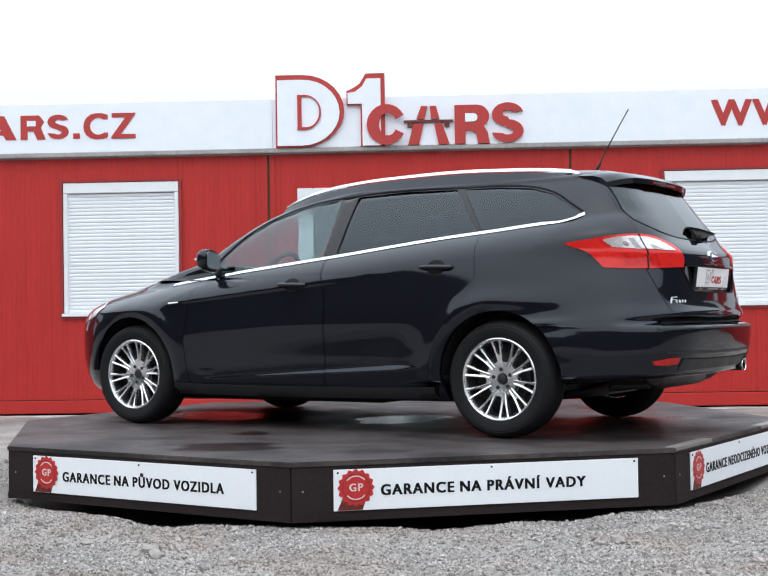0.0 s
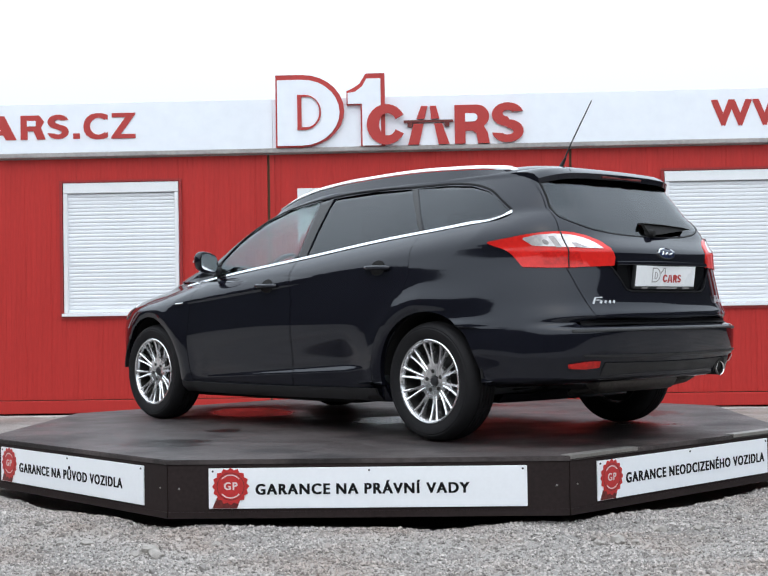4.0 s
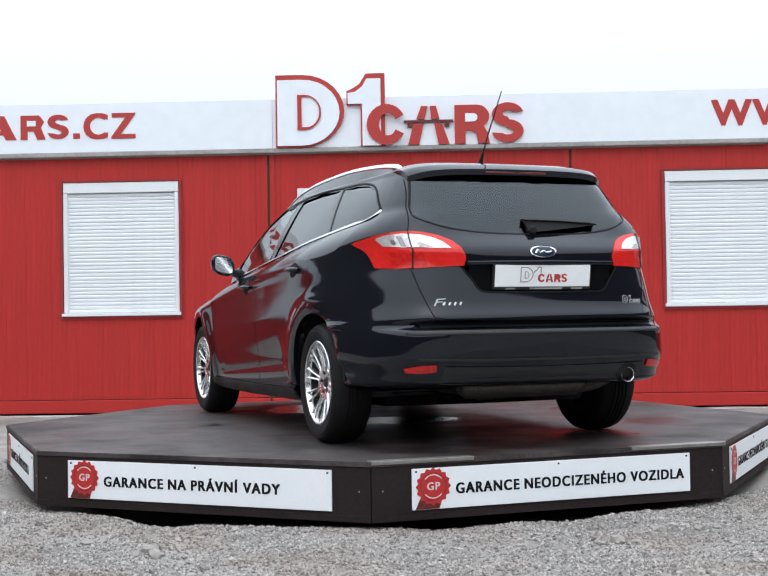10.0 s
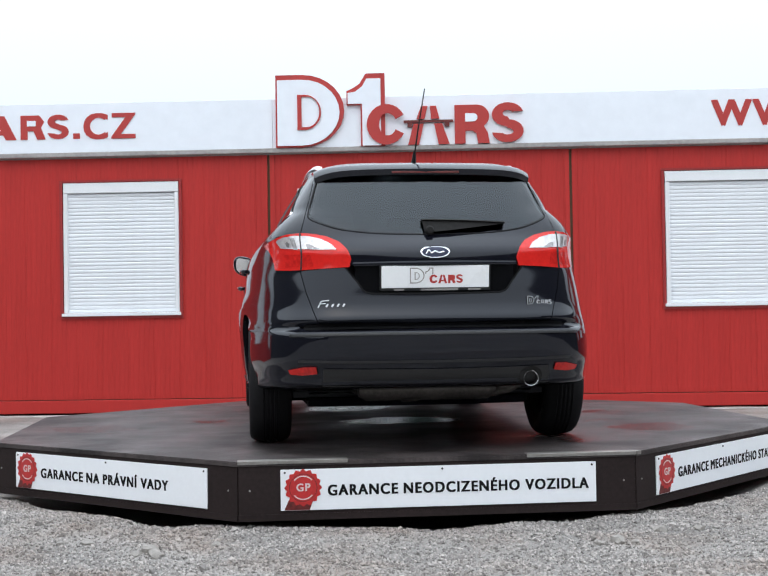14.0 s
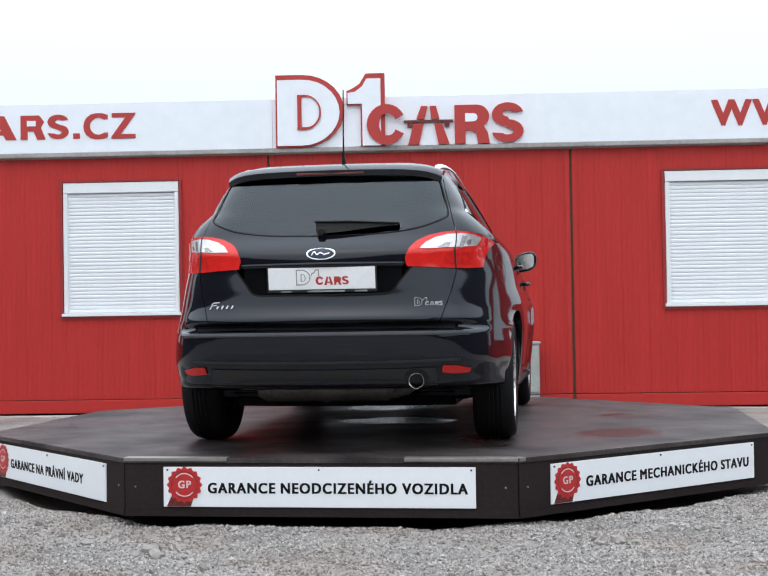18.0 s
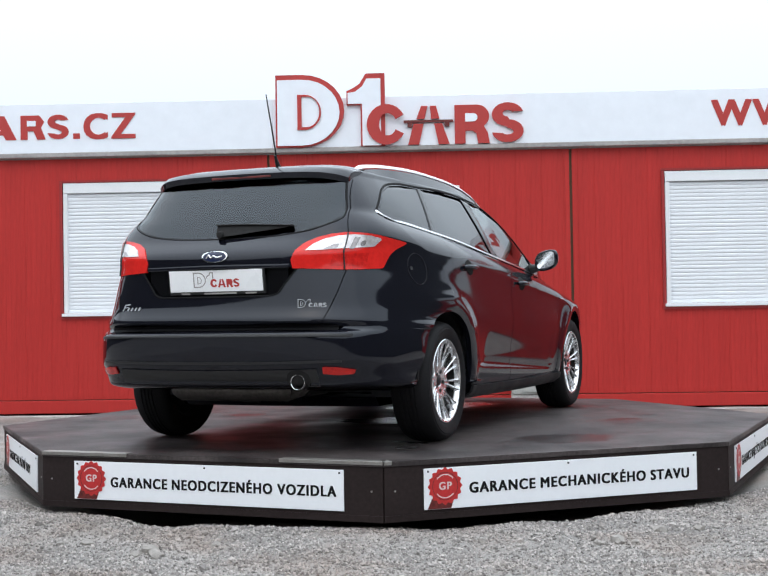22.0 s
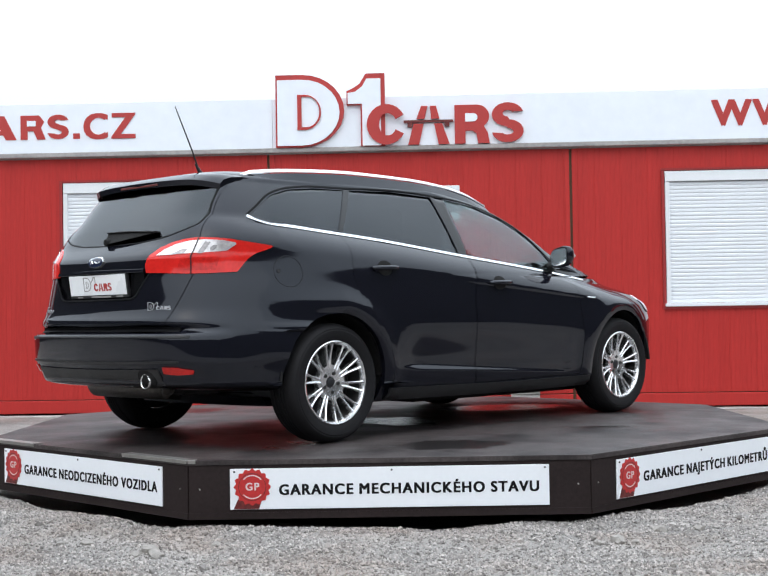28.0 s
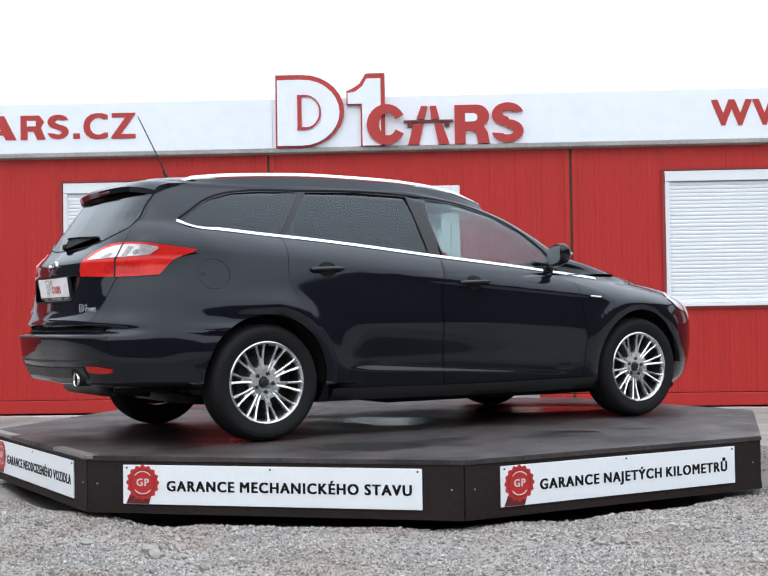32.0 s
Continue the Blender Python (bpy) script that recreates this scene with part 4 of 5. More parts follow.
def band(path, width, place, n=80, out=0.004, back=-0.003):
    """A strip of a given height that follows a line of (a, b) points over the body."""
    acc = [0.0]
    for p, q in zip(path, path[1:]):
        acc.append(acc[-1] + math.hypot(q[0] - p[0], q[1] - p[1]))
    table_a = [(t, p[0]) for t, p in zip(acc, path)]
    table_b = [(t, p[1]) for t, p in zip(acc, path)]
    top, low = [], []
    for i in range(n + 1):
        t = acc[-1] * i / n
        a, b = lerp_table(t, table_a), lerp_table(t, table_b)
        a2, b2 = lerp_table(t + 1e-3, table_a), lerp_table(t + 1e-3, table_b)
        if t + 1e-3 > acc[-1]:
            a2, b2 = a, b
            a, b = lerp_table(t - 1e-3, table_a), lerp_table(t - 1e-3, table_b)
        d = math.hypot(a2 - a, b2 - b) or 1.0
        na, nb = -(b2 - b) / d * width / 2, (a2 - a) / d * width / 2
        row = [(a - na, b - nb), (a, b), (a + na, b + nb)]
        top.append([place(p, q, out * (1.25 if k == 1 else 1.0)) for k, (p, q) in enumerate(row)])
        low.append([place(p, q, back) for p, q in row])
    return sheet(bmesh.new(), top, low)


# ---- window and door lines of the car, in (x, z) or (y, z) ----
FRONT_GLASS = [(0.735, belt(0.735) + 0.006), (0.655, 1.055), (0.52, 1.170), (0.33, 1.265), (0.12, 1.328), (-0.150, 1.364), (-0.140, belt(-0.14) + 0.006)]
REAR_GLASS = [(-0.222, belt(-0.222) + 0.006), (-0.270, 1.372), (-0.60, 1.384), (-0.935, 1.374), (-1.140, belt(-1.14) + 0.006)]
QUARTER_GLASS = [(-1.172, belt(-1.172) + 0.006), (-0.985, 1.372), (-1.20, 1.371), (-1.40, 1.352), (-1.54, 1.312), (-1.655, 1.240), (-1.725, belt(-1.725) + 0.008), (-1.45, belt(-1.45) + 0.006)]
FRONT_DOOR = [(0.800, belt(0.8) - 0.003), (0.822, 0.76), (0.858, 0.52), (0.835, 0.275), (-0.186, 0.262), (-0.200, 0.50), (-0.212, 0.76), (-0.157, belt(-0.157) - 0.003)]
REAR_DOOR = [(-0.163, belt(-0.163) - 0.003), (-0.218, 0.76), (-0.206, 0.50), (-0.192, 0.262), (-0.900, 0.268), (-0.915, 0.42), (-0.965, 0.55), (-1.055, 0.660), (-1.155, 0.775), (-1.195, 0.88), (-1.172, belt(-1.172) - 0.003)]
GATE_HALF = [(0.556, 0.6112), (0.578, 0.665), (0.617, 0.78), (0.640, 0.88), (0.638, 1.06), (0.609, 1.16), (0.579, 1.26), (0.553, 1.357), (0.540, 1.390)]
RECESS = [(-0.430, 0.900), (-0.335, 0.777), (-0.30, 0.770), (0.30, 0.770), (0.335, 0.777), (0.430, 0.900), (0.40, 0.910), (-0.40, 0.910)]
REAR_WINDOW_HALF = [(0.0, 1.060), (0.25, 1.066), (0.42, 1.085), (0.54, 1.122), (0.590, 1.158), (0.562, 1.26), (0.531, 1.370), (0.0, 1.388)]


def doubled(half):
    """A closed outline from its half at y >= 0, run from below to above."""
    return [p for p in half] + [(-a, b) for a, b in reversed(half) if a > 1e-6]


def shrunk(outline, d):
    ca = sum(p[0] for p in outline) / len(outline)
    cb = sum(p[1] for p in outline) / len(outline)
    wa, wb = max(abs(p[0] - ca) for p in outline), max(abs(p[1] - cb) for p in outline)
    return [(ca + (a - ca) * (1 - d / wa), cb + (b - cb) * (1 - d / wb)) for a, b in outline]


def build_shell(root):
    levels = [0.195 + 0.02 * k for k in range(60)]
    levels = sorted(set([z for z in levels if z < 1.38 and not 0.27 < z < 0.43] + [0.275 + 0.006 * k for k in range(26)] + [0.590, 0.600, 0.607, 0.623, 0.630, 0.638, 0.645, 0.652, 0.660, 0.670, 0.680, 0.690, 0.70, 0.71, 0.72] + [0.761 + 0.008 * k for k in range(12)])) + [1.385, 1.395, 1.405, 1.415, 1.425, 1.434, 1.442, 1.449, 1.456, 1.462, 1.467, 1.471, 1.4745]
    inner_levels = [0.235 + 0.04 * k for k in range(29)] + [1.39, 1.41, 1.425]
    outer = as_object(body_grid(0.0, levels, 60, True))
    inner = as_object(body_grid(0.03, inner_levels, 30, False))
    shell = new("work", cut(outer, inner, "DIFFERENCE"))
    arches = []
    for wx in (FRONT_X, -WHEEL_X):
        for sy in (1, -1):
            bm = bmesh.new()
            lathe(bm, [(0.001, 0.58 * sy), (0.354, 0.58 * sy), (0.354, 1.1 * sy), (0.001, 1.1 * sy)], 56, "y", (wx, 0, WHEEL_Z + 0.005))
            arches.append(bm)
    holes = [prism(g, 2.4, "y", -1.2) for g in (FRONT_GLASS, REAR_GLASS, QUARTER_GLASS)]
    ends = [prism(doubled(REAR_WINDOW_HALF), 0.85, "x", -2.45)]
    ends.append(prism([(0.595, 1.02), (0.425, 1.372), (-0.425, 1.372), (-0.595, 1.02)], 1.15, "x", 0.05))
    tool = merged(arches + holes)
    sides_open = new("work", cut(shell, tool, "DIFFERENCE"))
    tool_ends = merged(ends)
    body = new("work", cut(sides_open, tool_ends, "DIFFERENCE"))
    for ob in (outer, inner, shell, tool, tool_ends, sides_open):
        bpy.data.objects.remove(ob)
    gate = doubled(GATE_HALF)
    tools = merged([prism(FRONT_DOOR, 0.9, "y", 0.4), prism(REAR_DOOR, 0.9, "y", 0.4), prism(FRONT_DOOR, -0.9, "y", -0.4), prism(REAR_DOOR, -0.9, "y", -0.4),
                    prism(gate, 0.72, "x", -2.5)])
    me = cut(body, tools, "DIFFERENCE")
    link_mesh("body", me, PAINT, root, "glossy black metallic body", smooth=35)
    made = {}
    for name, line, axis, at, depth in (("front", FRONT_DOOR, "y", 0.4, 0.9), ("rear", REAR_DOOR, "y", 0.4, 0.9), ("gate", gate, "x", -2.5, 0.72)):
        for gap in (0.0035, 0.0041, 0.0047, 0.0029):
            t = as_object(prism(shrunk(line, gap), depth, axis, at))
            made[name] = cut(body, t, "INTERSECT")
            bpy.data.objects.remove(t)
            if len(made[name].polygons) > 400:
                break
    bpy.data.objects.remove(body)
    bpy.data.objects.remove(tools)
    whole, pocket = new("work", made["gate"]), as_object(prism(RECESS, 0.30, "x", -2.45))
    made["gate"] = cut(whole, pocket, "DIFFERENCE")
    bpy.data.objects.remove(whole)
    bpy.data.objects.remove(pocket)
    doors = []
    for key in ("front", "rear"):
        doors.append((key, 1, link_mesh("door", made[key], PAINT, root, "closed glossy black car door", smooth=35)))
        doors.append((key, -1, mirrored("door", made[key], PAINT, root, "closed glossy black car door", smooth=35)))
    tailgate = link_mesh("tailgate", made["gate"], PAINT, root, "closed glossy black tailgate", smooth=35)
    return doors, tailgate


def both_sides(name, bm, mat, root, label="", smooth=None):
    a = part(name, bm, mat, root, label, smooth)
    b = mirrored(name, a.data, mat, root, label, smooth)
    return a, b


def build_handle(door, x, z, side):
    def at(px, pz, lift):
        return (px, side * (half_width(px, pz) + lift), pz)
    # the cup isn't hollow: a dark matt patch paints its shade on the door
    cup = [(x + 0.058 * math.cos(2 * math.pi * k / 20), z + 0.042 * math.sin(2 * math.pi * k / 20)) for k in range(20)]
    part("handle_cup_shade", patch(cup, at, 14, 6, 0.0025, -0.01), UNDER, door, "dark patch for the shade of the handle cup")
    bm = bmesh.new()
    pts = [(x + 0.10 - 0.2 * k / 10, z + 0.004 - 0.006 * k / 10) for k in range(11)]
    tube(bm, [at(a, b, 0.006 + 0.024 * math.sin(math.pi * min(1, max(0, (k - 0.0) / 10))) ** 0.6) for k, (a, b) in enumerate(pts)],
         [0.008, 0.013, 0.014, 0.014, 0.014, 0.014, 0.014, 0.014, 0.014, 0.014, 0.010], 10)
    part("handle", bm, PAINT, door, "black pull handle", smooth=50)


def build_glass(root, doors):
    for key, side, door in doors:
        line = FRONT_GLASS if key == "front" else REAR_GLASS
        bm = patch(line, lambda a, b, lift: (a, side * (half_width(a, b) + lift), b), 30, 10, -0.004, -0.008)
        ob = part("side_window", bm, GLASS if key == "front" else TINTED, door, "clear side window" if key == "front" else "dark tinted side window", smooth=60)
        ob.visible_shadow = False
    for side in (1, -1):
        bm = patch(QUARTER_GLASS, lambda a, b, lift: (a, side * (half_width(a, b) + lift), b), 30, 10, -0.004, -0.008)
        part("quarter_window", bm, TINTED, root, "dark tinted quarter window", smooth=60).visible_shadow = False
        # black pillar trims between the panes
        for quad in ([(-0.143, belt(-0.143) + 0.004), (-0.152, 1.366), (-0.268, 1.374), (-0.219, belt(-0.219) + 0.004)],
                     [(-1.143, belt(-1.143) + 0.004), (-0.938, 1.376), (-0.982, 1.375), (-1.169, belt(-1.169) + 0.004)],
                     [(0.985, belt(0.985) + 0.004), (0.80, 1.0), (0.662, 1.058), (0.738, belt(0.738) + 0.004)]):
            bm = patch(quad, lambda a, b, lift: (a, side * (half_width(a, b) + lift), b), 10, 10, 0.0025, -0.003)
            part("pillar_trim", bm, GLOSS_BLACK, root, "gloss black pillar trim", smooth=60)


def build_windscreen(root):
    def on_screen(y, z, lift):
        lo, hi = -0.4, lerp_table(z, FRONT_END)
        for _ in range(30):
            mid = (lo + hi) / 2
            lo, hi = (mid, hi) if half_width(mid, z) > abs(y) else (lo, mid)
        return (lo + lift, y, z)
    line = [(0.595, 1.02), (0.425, 1.372), (-0.425, 1.372), (-0.595, 1.02)]
    part("windscreen", patch(line, on_screen, 40, 12, -0.004, -0.008), GLASS, root, "clear windscreen", smooth=60).visible_shadow = False


def build_trim(root):
    line = [(1.062, belt(1.062)), (0.80, belt(0.8)), (0.40, belt(0.4)), (-0.22, belt(-0.22)), (-0.90, belt(-0.9)), (-1.30, belt(-1.3)), (-1.52, belt(-1.52)),
            (-1.62, 1.153), (-1.70, 1.172), (-1.748, 1.192)]
    both_sides("chrome_strip", band(line, 0.0155, on_side, 120, 0.006), CHROME, root, "bright chrome strip under the windows", 50)
    # dark seal that runs round the top of the windows
    over = [(0.735, 0.975), (0.655, 1.066), (0.52, 1.181), (0.33, 1.276), (0.12, 1.339), (-0.15, 1.375), (-0.60, 1.394), (-0.985, 1.384), (-1.20, 1.382), (-1.40, 1.363),
            (-1.545, 1.322), (-1.665, 1.248), (-1.742, 1.198)]
    both_sides("window_seal", band(over, 0.009, on_side, 110, 0.0035), PRINT, root, "", 50)
    # sill and bumper plastics
    both_sides("sill", band([(0.93, 0.232), (0.2, 0.225), (-0.93, 0.235)], 0.066, on_side, 60, 0.010), BLACK_PLASTIC, root, "black plastic sill", 50)
    part("bumper_step", band([(-0.70, 0.574), (-0.4, 0.578), (0.0, 0.579), (0.4, 0.578), (0.70, 0.574)], 0.014, on_rear, 60, 0.004), BLACK_PLASTIC, root, "black plastic bumper step", 50)
    # black strip painted where the tailgate's undercut is in shade
    part("bumper_gap_shade", band([(-0.63, 0.611), (-0.5, 0.613), (-0.3, 0.614), (0.0, 0.614), (0.3, 0.614), (0.5, 0.613), (0.63, 0.611)], 0.022, on_rear, 110, 0.0035), PRINT, root, "black strip for the shade under the tailgate", 50)
    part("bumper_groove", band([(-0.66, 0.452), (-0.3, 0.446), (0.0, 0.445), (0.3, 0.446), (0.66, 0.452)], 0.012, on_rear, 60, 0.004), BLACK_PLASTIC, root, "", 50)
    part("bumper_insert", band([(-0.545, 0.373), (-0.3, 0.368), (0.0, 0.366), (0.3, 0.368), (0.545, 0.373)], 0.085, on_rear, 60, 0.006), BLACK_PLASTIC, root, "grained black lower bumper insert", 50)
    for side in (1, -1):
        line = [(0.572, 0.392), (0.578, 0.426), (0.640, 0.424), (0.706, 0.410), (0.698, 0.389), (0.640, 0.385)]
        bm = patch(line, lambda a, b, lift: on_rear(a, b, lift), 24, 5, 0.009, -0.006)
        ob = part("reflector", bm, LENS_DEEP, root, "red bumper reflector", smooth=50)
        if side < 0:
            bm = bmesh.new()
            bm.from_mesh(ob.data)
            for v in bm.verts:
                v.co.y = -v.co.y
            bmesh.ops.reverse_faces(bm, faces=bm.faces)
            bm.to_mesh(ob.data)
            bm.free()


def build_lamps(root):
    # outlines by arc length from the middle of the rear
    whole = [(0.408, 0.898), (0.402, 0.939), (0.420, 0.985), (0.452, 1.022), (0.508, 1.050), (0.57, 1.065), (0.64, 1.073), (0.73, 1.070), (0.82, 1.061), (0.93, 1.046), (1.045, 1.032),
             (1.060, 1.026), (1.040, 1.014), (0.99, 0.994), (0.945, 0.960), (0.915, 0.925), (0.895, 0.897), (0.75, 0.890), (0.637, 0.889)]
    lamps = both_sides("tail_lamp", patch(whole, round_corner, 70, 10, 0.006, -0.008), LENS_RED, root, "red tail lamp with a clear upper lens", 50)
    clear = [(0.470, 0.984), (0.495, 1.014), (0.54, 1.039), (0.60, 1.055), (0.68, 1.061), (0.77, 1.056), (0.842, 1.044), (0.850, 1.036), (0.822, 1.004), (0.78, 0.999), (0.65, 0.992), (0.55, 0.985)]
    deep = [(0.590, 0.905), (0.592, 0.962), (0.70, 0.966), (0.800, 0.970), (0.792, 0.905)]
    bulb = [(0.745 + 0.015 * math.cos(2 * math.pi * k / 16), 1.018 + 0.014 * math.sin(2 * math.pi * k / 16)) for k in range(16)]
    post = [(0.682, 0.990), (0.686, 1.050), (0.716, 1.047), (0.710, 0.991)]
    fin = [(0.555, 0.990), (0.600, 1.014), (0.622, 1.014), (0.618, 0.990)]
    for name, line, mat, out, back, label in (("clear_lens", clear, LENS_CLEAR, 0.010, 0.004, "clear upper lens"), ("inner_lens", deep, LENS_DEEP, 0.0075, 0.002, "deep red inner lens"),
                                              ("bulb_cup", bulb, BULB, 0.0118, 0.006, ""), ("reflector_post", post, BULB, 0.0114, 0.006, ""), ("reflector_fin", fin, BULB, 0.0114, 0.006, "")):
        a = part(name, patch(line, round_corner, 40 if name == "clear_lens" else 12, 8, out, back), mat, lamps[0], label, 50)
        mirrored(name, a.data, mat, lamps[1], label, 50)
    gap = part("lamp_joint", band([(0.662, 0.890), (0.655, 1.0), (0.645, 1.072)], 0.006, round_corner, 16, 0.0118), INK, lamps[0], "", 50)
    mirrored("lamp_joint", gap.data, INK, lamps[1], "", 50)

    head = [(1.64, 0.752), (1.69, 0.788), (1.78, 0.798), (1.88, 0.774), (1.965, 0.724), (2.01, 0.668), (1.90, 0.660), (1.78, 0.672), (1.70, 0.698)]
    both_sides("head_lamp", patch(head, on_side, 24, 8, 0.006, -0.01), LENS_CLEAR, root, "clear swept-back headlamp", 50)


def build_emblem(parent, m, k, thick, edge, mark):
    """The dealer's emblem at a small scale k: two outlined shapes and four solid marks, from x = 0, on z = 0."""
    def sized(line):
        return [(a * k, b * k) for a, b in line]

    def arc(cx, cz, rx, rz, a0, a1, n=14):
        return [(cx + rx * math.cos(radians(a0 + (a1 - a0) * i / n)), cz + rz * math.sin(radians(a0 + (a1 - a0) * i / n))) for i in range(n + 1)]
    flat = [ring_prism(sized(half_round(0.0, 0.72, 0.0, 0.77, 0.62)), sized(half_round(0.055, 0.665, 0.055, 0.715, 0.60)), thick, -thick),
            ring_prism(sized(half_round(0.23, 0.48, 0.18, 0.55, 0.7)), sized(half_round(0.28, 0.44, 0.22, 0.51, 0.7)), thick, -thick),
            prism(sized([(0.75, 0.47), (0.75, 0.57), (0.90, 0.64), (0.96, 0.77), (1.15, 0.77), (1.15, 0.44), (1.10, 0.44), (1.10, 0.72), (1.00, 0.72), (0.93, 0.60), (0.80, 0.53), (0.80, 0.47)]), thick, at=-thick)]
    solid = [prism(sized(arc(1.167, 0.218, 0.205, 0.212, 28, 332) + arc(1.182, 0.218, 0.092, 0.118, 332, 28)), thick, at=-thick),
             prism(sized([(1.392, 0.0), (1.51, 0.0), (1.60, 0.41), (1.52, 0.41)]), thick, at=-thick), prism(sized([(1.71, 0.0), (1.83, 0.0), (1.70, 0.41), (1.62, 0.41)]), thick, at=-thick),
             prism(sized([(1.50, 0.10), (1.72, 0.10), (1.70, 0.16), (1.52, 0.16)]), thick * 1.1, at=-thick * 1.1),
             prism(sized([(1.88, 0.0), (1.99, 0.0), (1.99, 0.13), (2.07, 0.13), (2.12, 0.0), (2.25, 0.0), (2.18, 0.175), (2.23, 0.24), (2.22, 0.36), (2.12, 0.41), (1.88, 0.41)]), thick, at=-thick),
             prism(sized(arc(2.437, 0.303, 0.165, 0.125, 15, 265) + arc(2.437, 0.123, 0.06, 0.035, 90, -150, 8) + arc(2.437, 0.130, 0.165, 0.120, 188, 445) + arc(2.437, 0.313, 0.055, 0.035, 270, 30, 8)), thick, at=-thick)]
    for name, shapes, mat in (("emblem_outline", flat, edge), ("emblem_mark", solid, mark)):
        for bm in shapes:
            part(name, bm, mat, parent).matrix_local = m


def build_tailgate_things(root, gate):
    pane = patch(doubled(REAR_WINDOW_HALF), on_rear, 60, 12, -0.004, -0.008)
    part("rear_window", pane, TINTED, gate, "dark tinted rear window", smooth=60).visible_shadow = False
    side = [(0.0, 1.056), (0.25, 1.062), (0.42, 1.081), (0.54, 1.118), (0.594, 1.156), (0.566, 1.26), (0.538, 1.355)]
    around = [(-a, b) for a, b in reversed(side[1:])] + side
    part("window_seal", band(around, 0.006, on_rear, 120, 0.002), PRINT, gate, "", smooth=50)
    # dark recess and the plate in it
    part("plate_recess", boxed(-2.188, -2.180, -0.385, 0.385, 0.757, 0.922), GLOSS_BLACK, gate, "gloss black plate recess")
    # bar added in body paint where a shadow lies below the lamps
    part("recess_top_bar", band([(-0.395, 0.911), (0.0, 0.914), (0.395, 0.911)], 0.018, on_rear, 40, 0.010), PAINT, gate, "added black bar for the shadow over the plate recess", smooth=50)
    # black band that paints the shade along the recess's rim
    edge = [(-0.432, 0.898), (-0.375, 0.826), (-0.338, 0.779), (-0.300, 0.769), (0.0, 0.767), (0.300, 0.769), (0.338, 0.779), (0.375, 0.826), (0.432, 0.898)]
    part("recess_edge_shade", band(edge, 0.008, on_rear, 90, 0.0030), PRINT, gate, "dark band for the shade at the edge of the plate recess", smooth=50)
    x = -2.2045
    tilt = Matrix.Translation((x, 0, 0.846)) @ Matrix.Rotation(radians(-8), 4, "Y")
    holder = part("plate_holder", boxed(-0.005, 0.014, -0.268, 0.268, -0.066, 0.058, bevel=0.004), BLACK_PLASTIC, gate, "black plate holder with pale bars")
    holder.matrix_local = tilt
    plate = part("number_plate", boxed(-0.009, -0.0055, -0.260, 0.260, -0.051, 0.055, bevel=0.0015), PLATE_WHITE, holder, "white dealer plate with red shapes")
    build_emblem(plate, Matrix.Translation((-0.0094, 0.1240, -0.030)) @ Matrix.Rotation(radians(-90), 4, "Z"), 0.0985, 0.0010, GUTTER, SIGN_RED)
    for k, (a, b) in enumerate(((0.20, 0.15), (0.07, -0.11), (-0.16, -0.22))):
        part("holder_bar", boxed(-0.0062, -0.0045, b, a, -0.064, -0.0555), GUTTER, holder)
    # oval badge
    rim = [(0.072 * math.cos(2 * math.pi * k / 28), 0.966 + 0.030 * math.sin(2 * math.pi * k / 28)) for k in range(28)]
    part("badge", patch(rim, on_rear, 24, 5, 0.008, -0.004), CHROME, gate, "chrome oval badge", smooth=50)
    core = [(0.065 * math.cos(2 * math.pi * k / 28), 0.966 + 0.0252 * math.sin(2 * math.pi * k / 28)) for k in range(28)]
    part("badge_field", patch(core, on_rear, 20, 5, 0.0095, 0.0), BADGE_FIELD, gate, "", smooth=50)
    part("badge_bar", band([(0.044, 0.957), (0.032, 0.974), (0.018, 0.960), (0.002, 0.969), (-0.016, 0.961), (-0.044, 0.967)], 0.0062, on_rear, 30, 0.0108), CHROME, gate)
    # the script on one side: a tall slanted bar and four small ones
    for line, w in (([(0.562, 0.706), (0.546, 0.737)], 0.006), ([(0.548, 0.737), (0.508, 0.739)], 0.0045), ([(0.552, 0.724), (0.524, 0.725)], 0.004)):
        part("script_bar", band(line, w, on_rear, 6, 0.004), BADGE_SILVER, gate, "small silver script bar")
    for y0 in (0.524, 0.498, 0.472, 0.446):
        part("script_bar", band([(y0, 0.709), (y0 - 0.010, 0.7235)], 0.0085, on_rear, 4, 0.004), BADGE_SILVER, gate, "small silver script bar")
    # the small silver emblem on the other side
    x0, x1 = rear_x(0.450, 0.722), rear_x(0.590, 0.722)
    lean = math.degrees(math.atan2(x1 - x0, 0.14))
    build_emblem(gate, Matrix.Translation((x0 - 0.0065, -0.446, 0.708)) @ Matrix.Rotation(radians(-90 + lean), 4, "Z"), 0.053, 0.003, BADGE_SILVER, BADGE_SILVER)
    # wiper
    arm = [(0.046, 1.128), (-0.130, 1.126), (-0.362, 1.114), (-0.340, 1.104), (-0.214, 1.090), (-0.084, 1.074), (0.005, 1.066), (0.036, 1.072), (0.042, 1.102)]
    part("wiper", patch(arm, on_rear, 40, 4, 0.026, 0.008), UNDER, gate, "black rear wiper under its broad cover", smooth=50)
    bm = bmesh.new()
    lathe(bm, [(0.001, -0.040), (0.016, -0.038), (0.024, -0.015), (0.026, 0.01), (0.001, 0.012)], 16, "x", on_rear(0.012, 1.074, 0.0))
    part("wiper_boss", bm, UNDER, gate, "", smooth=50)
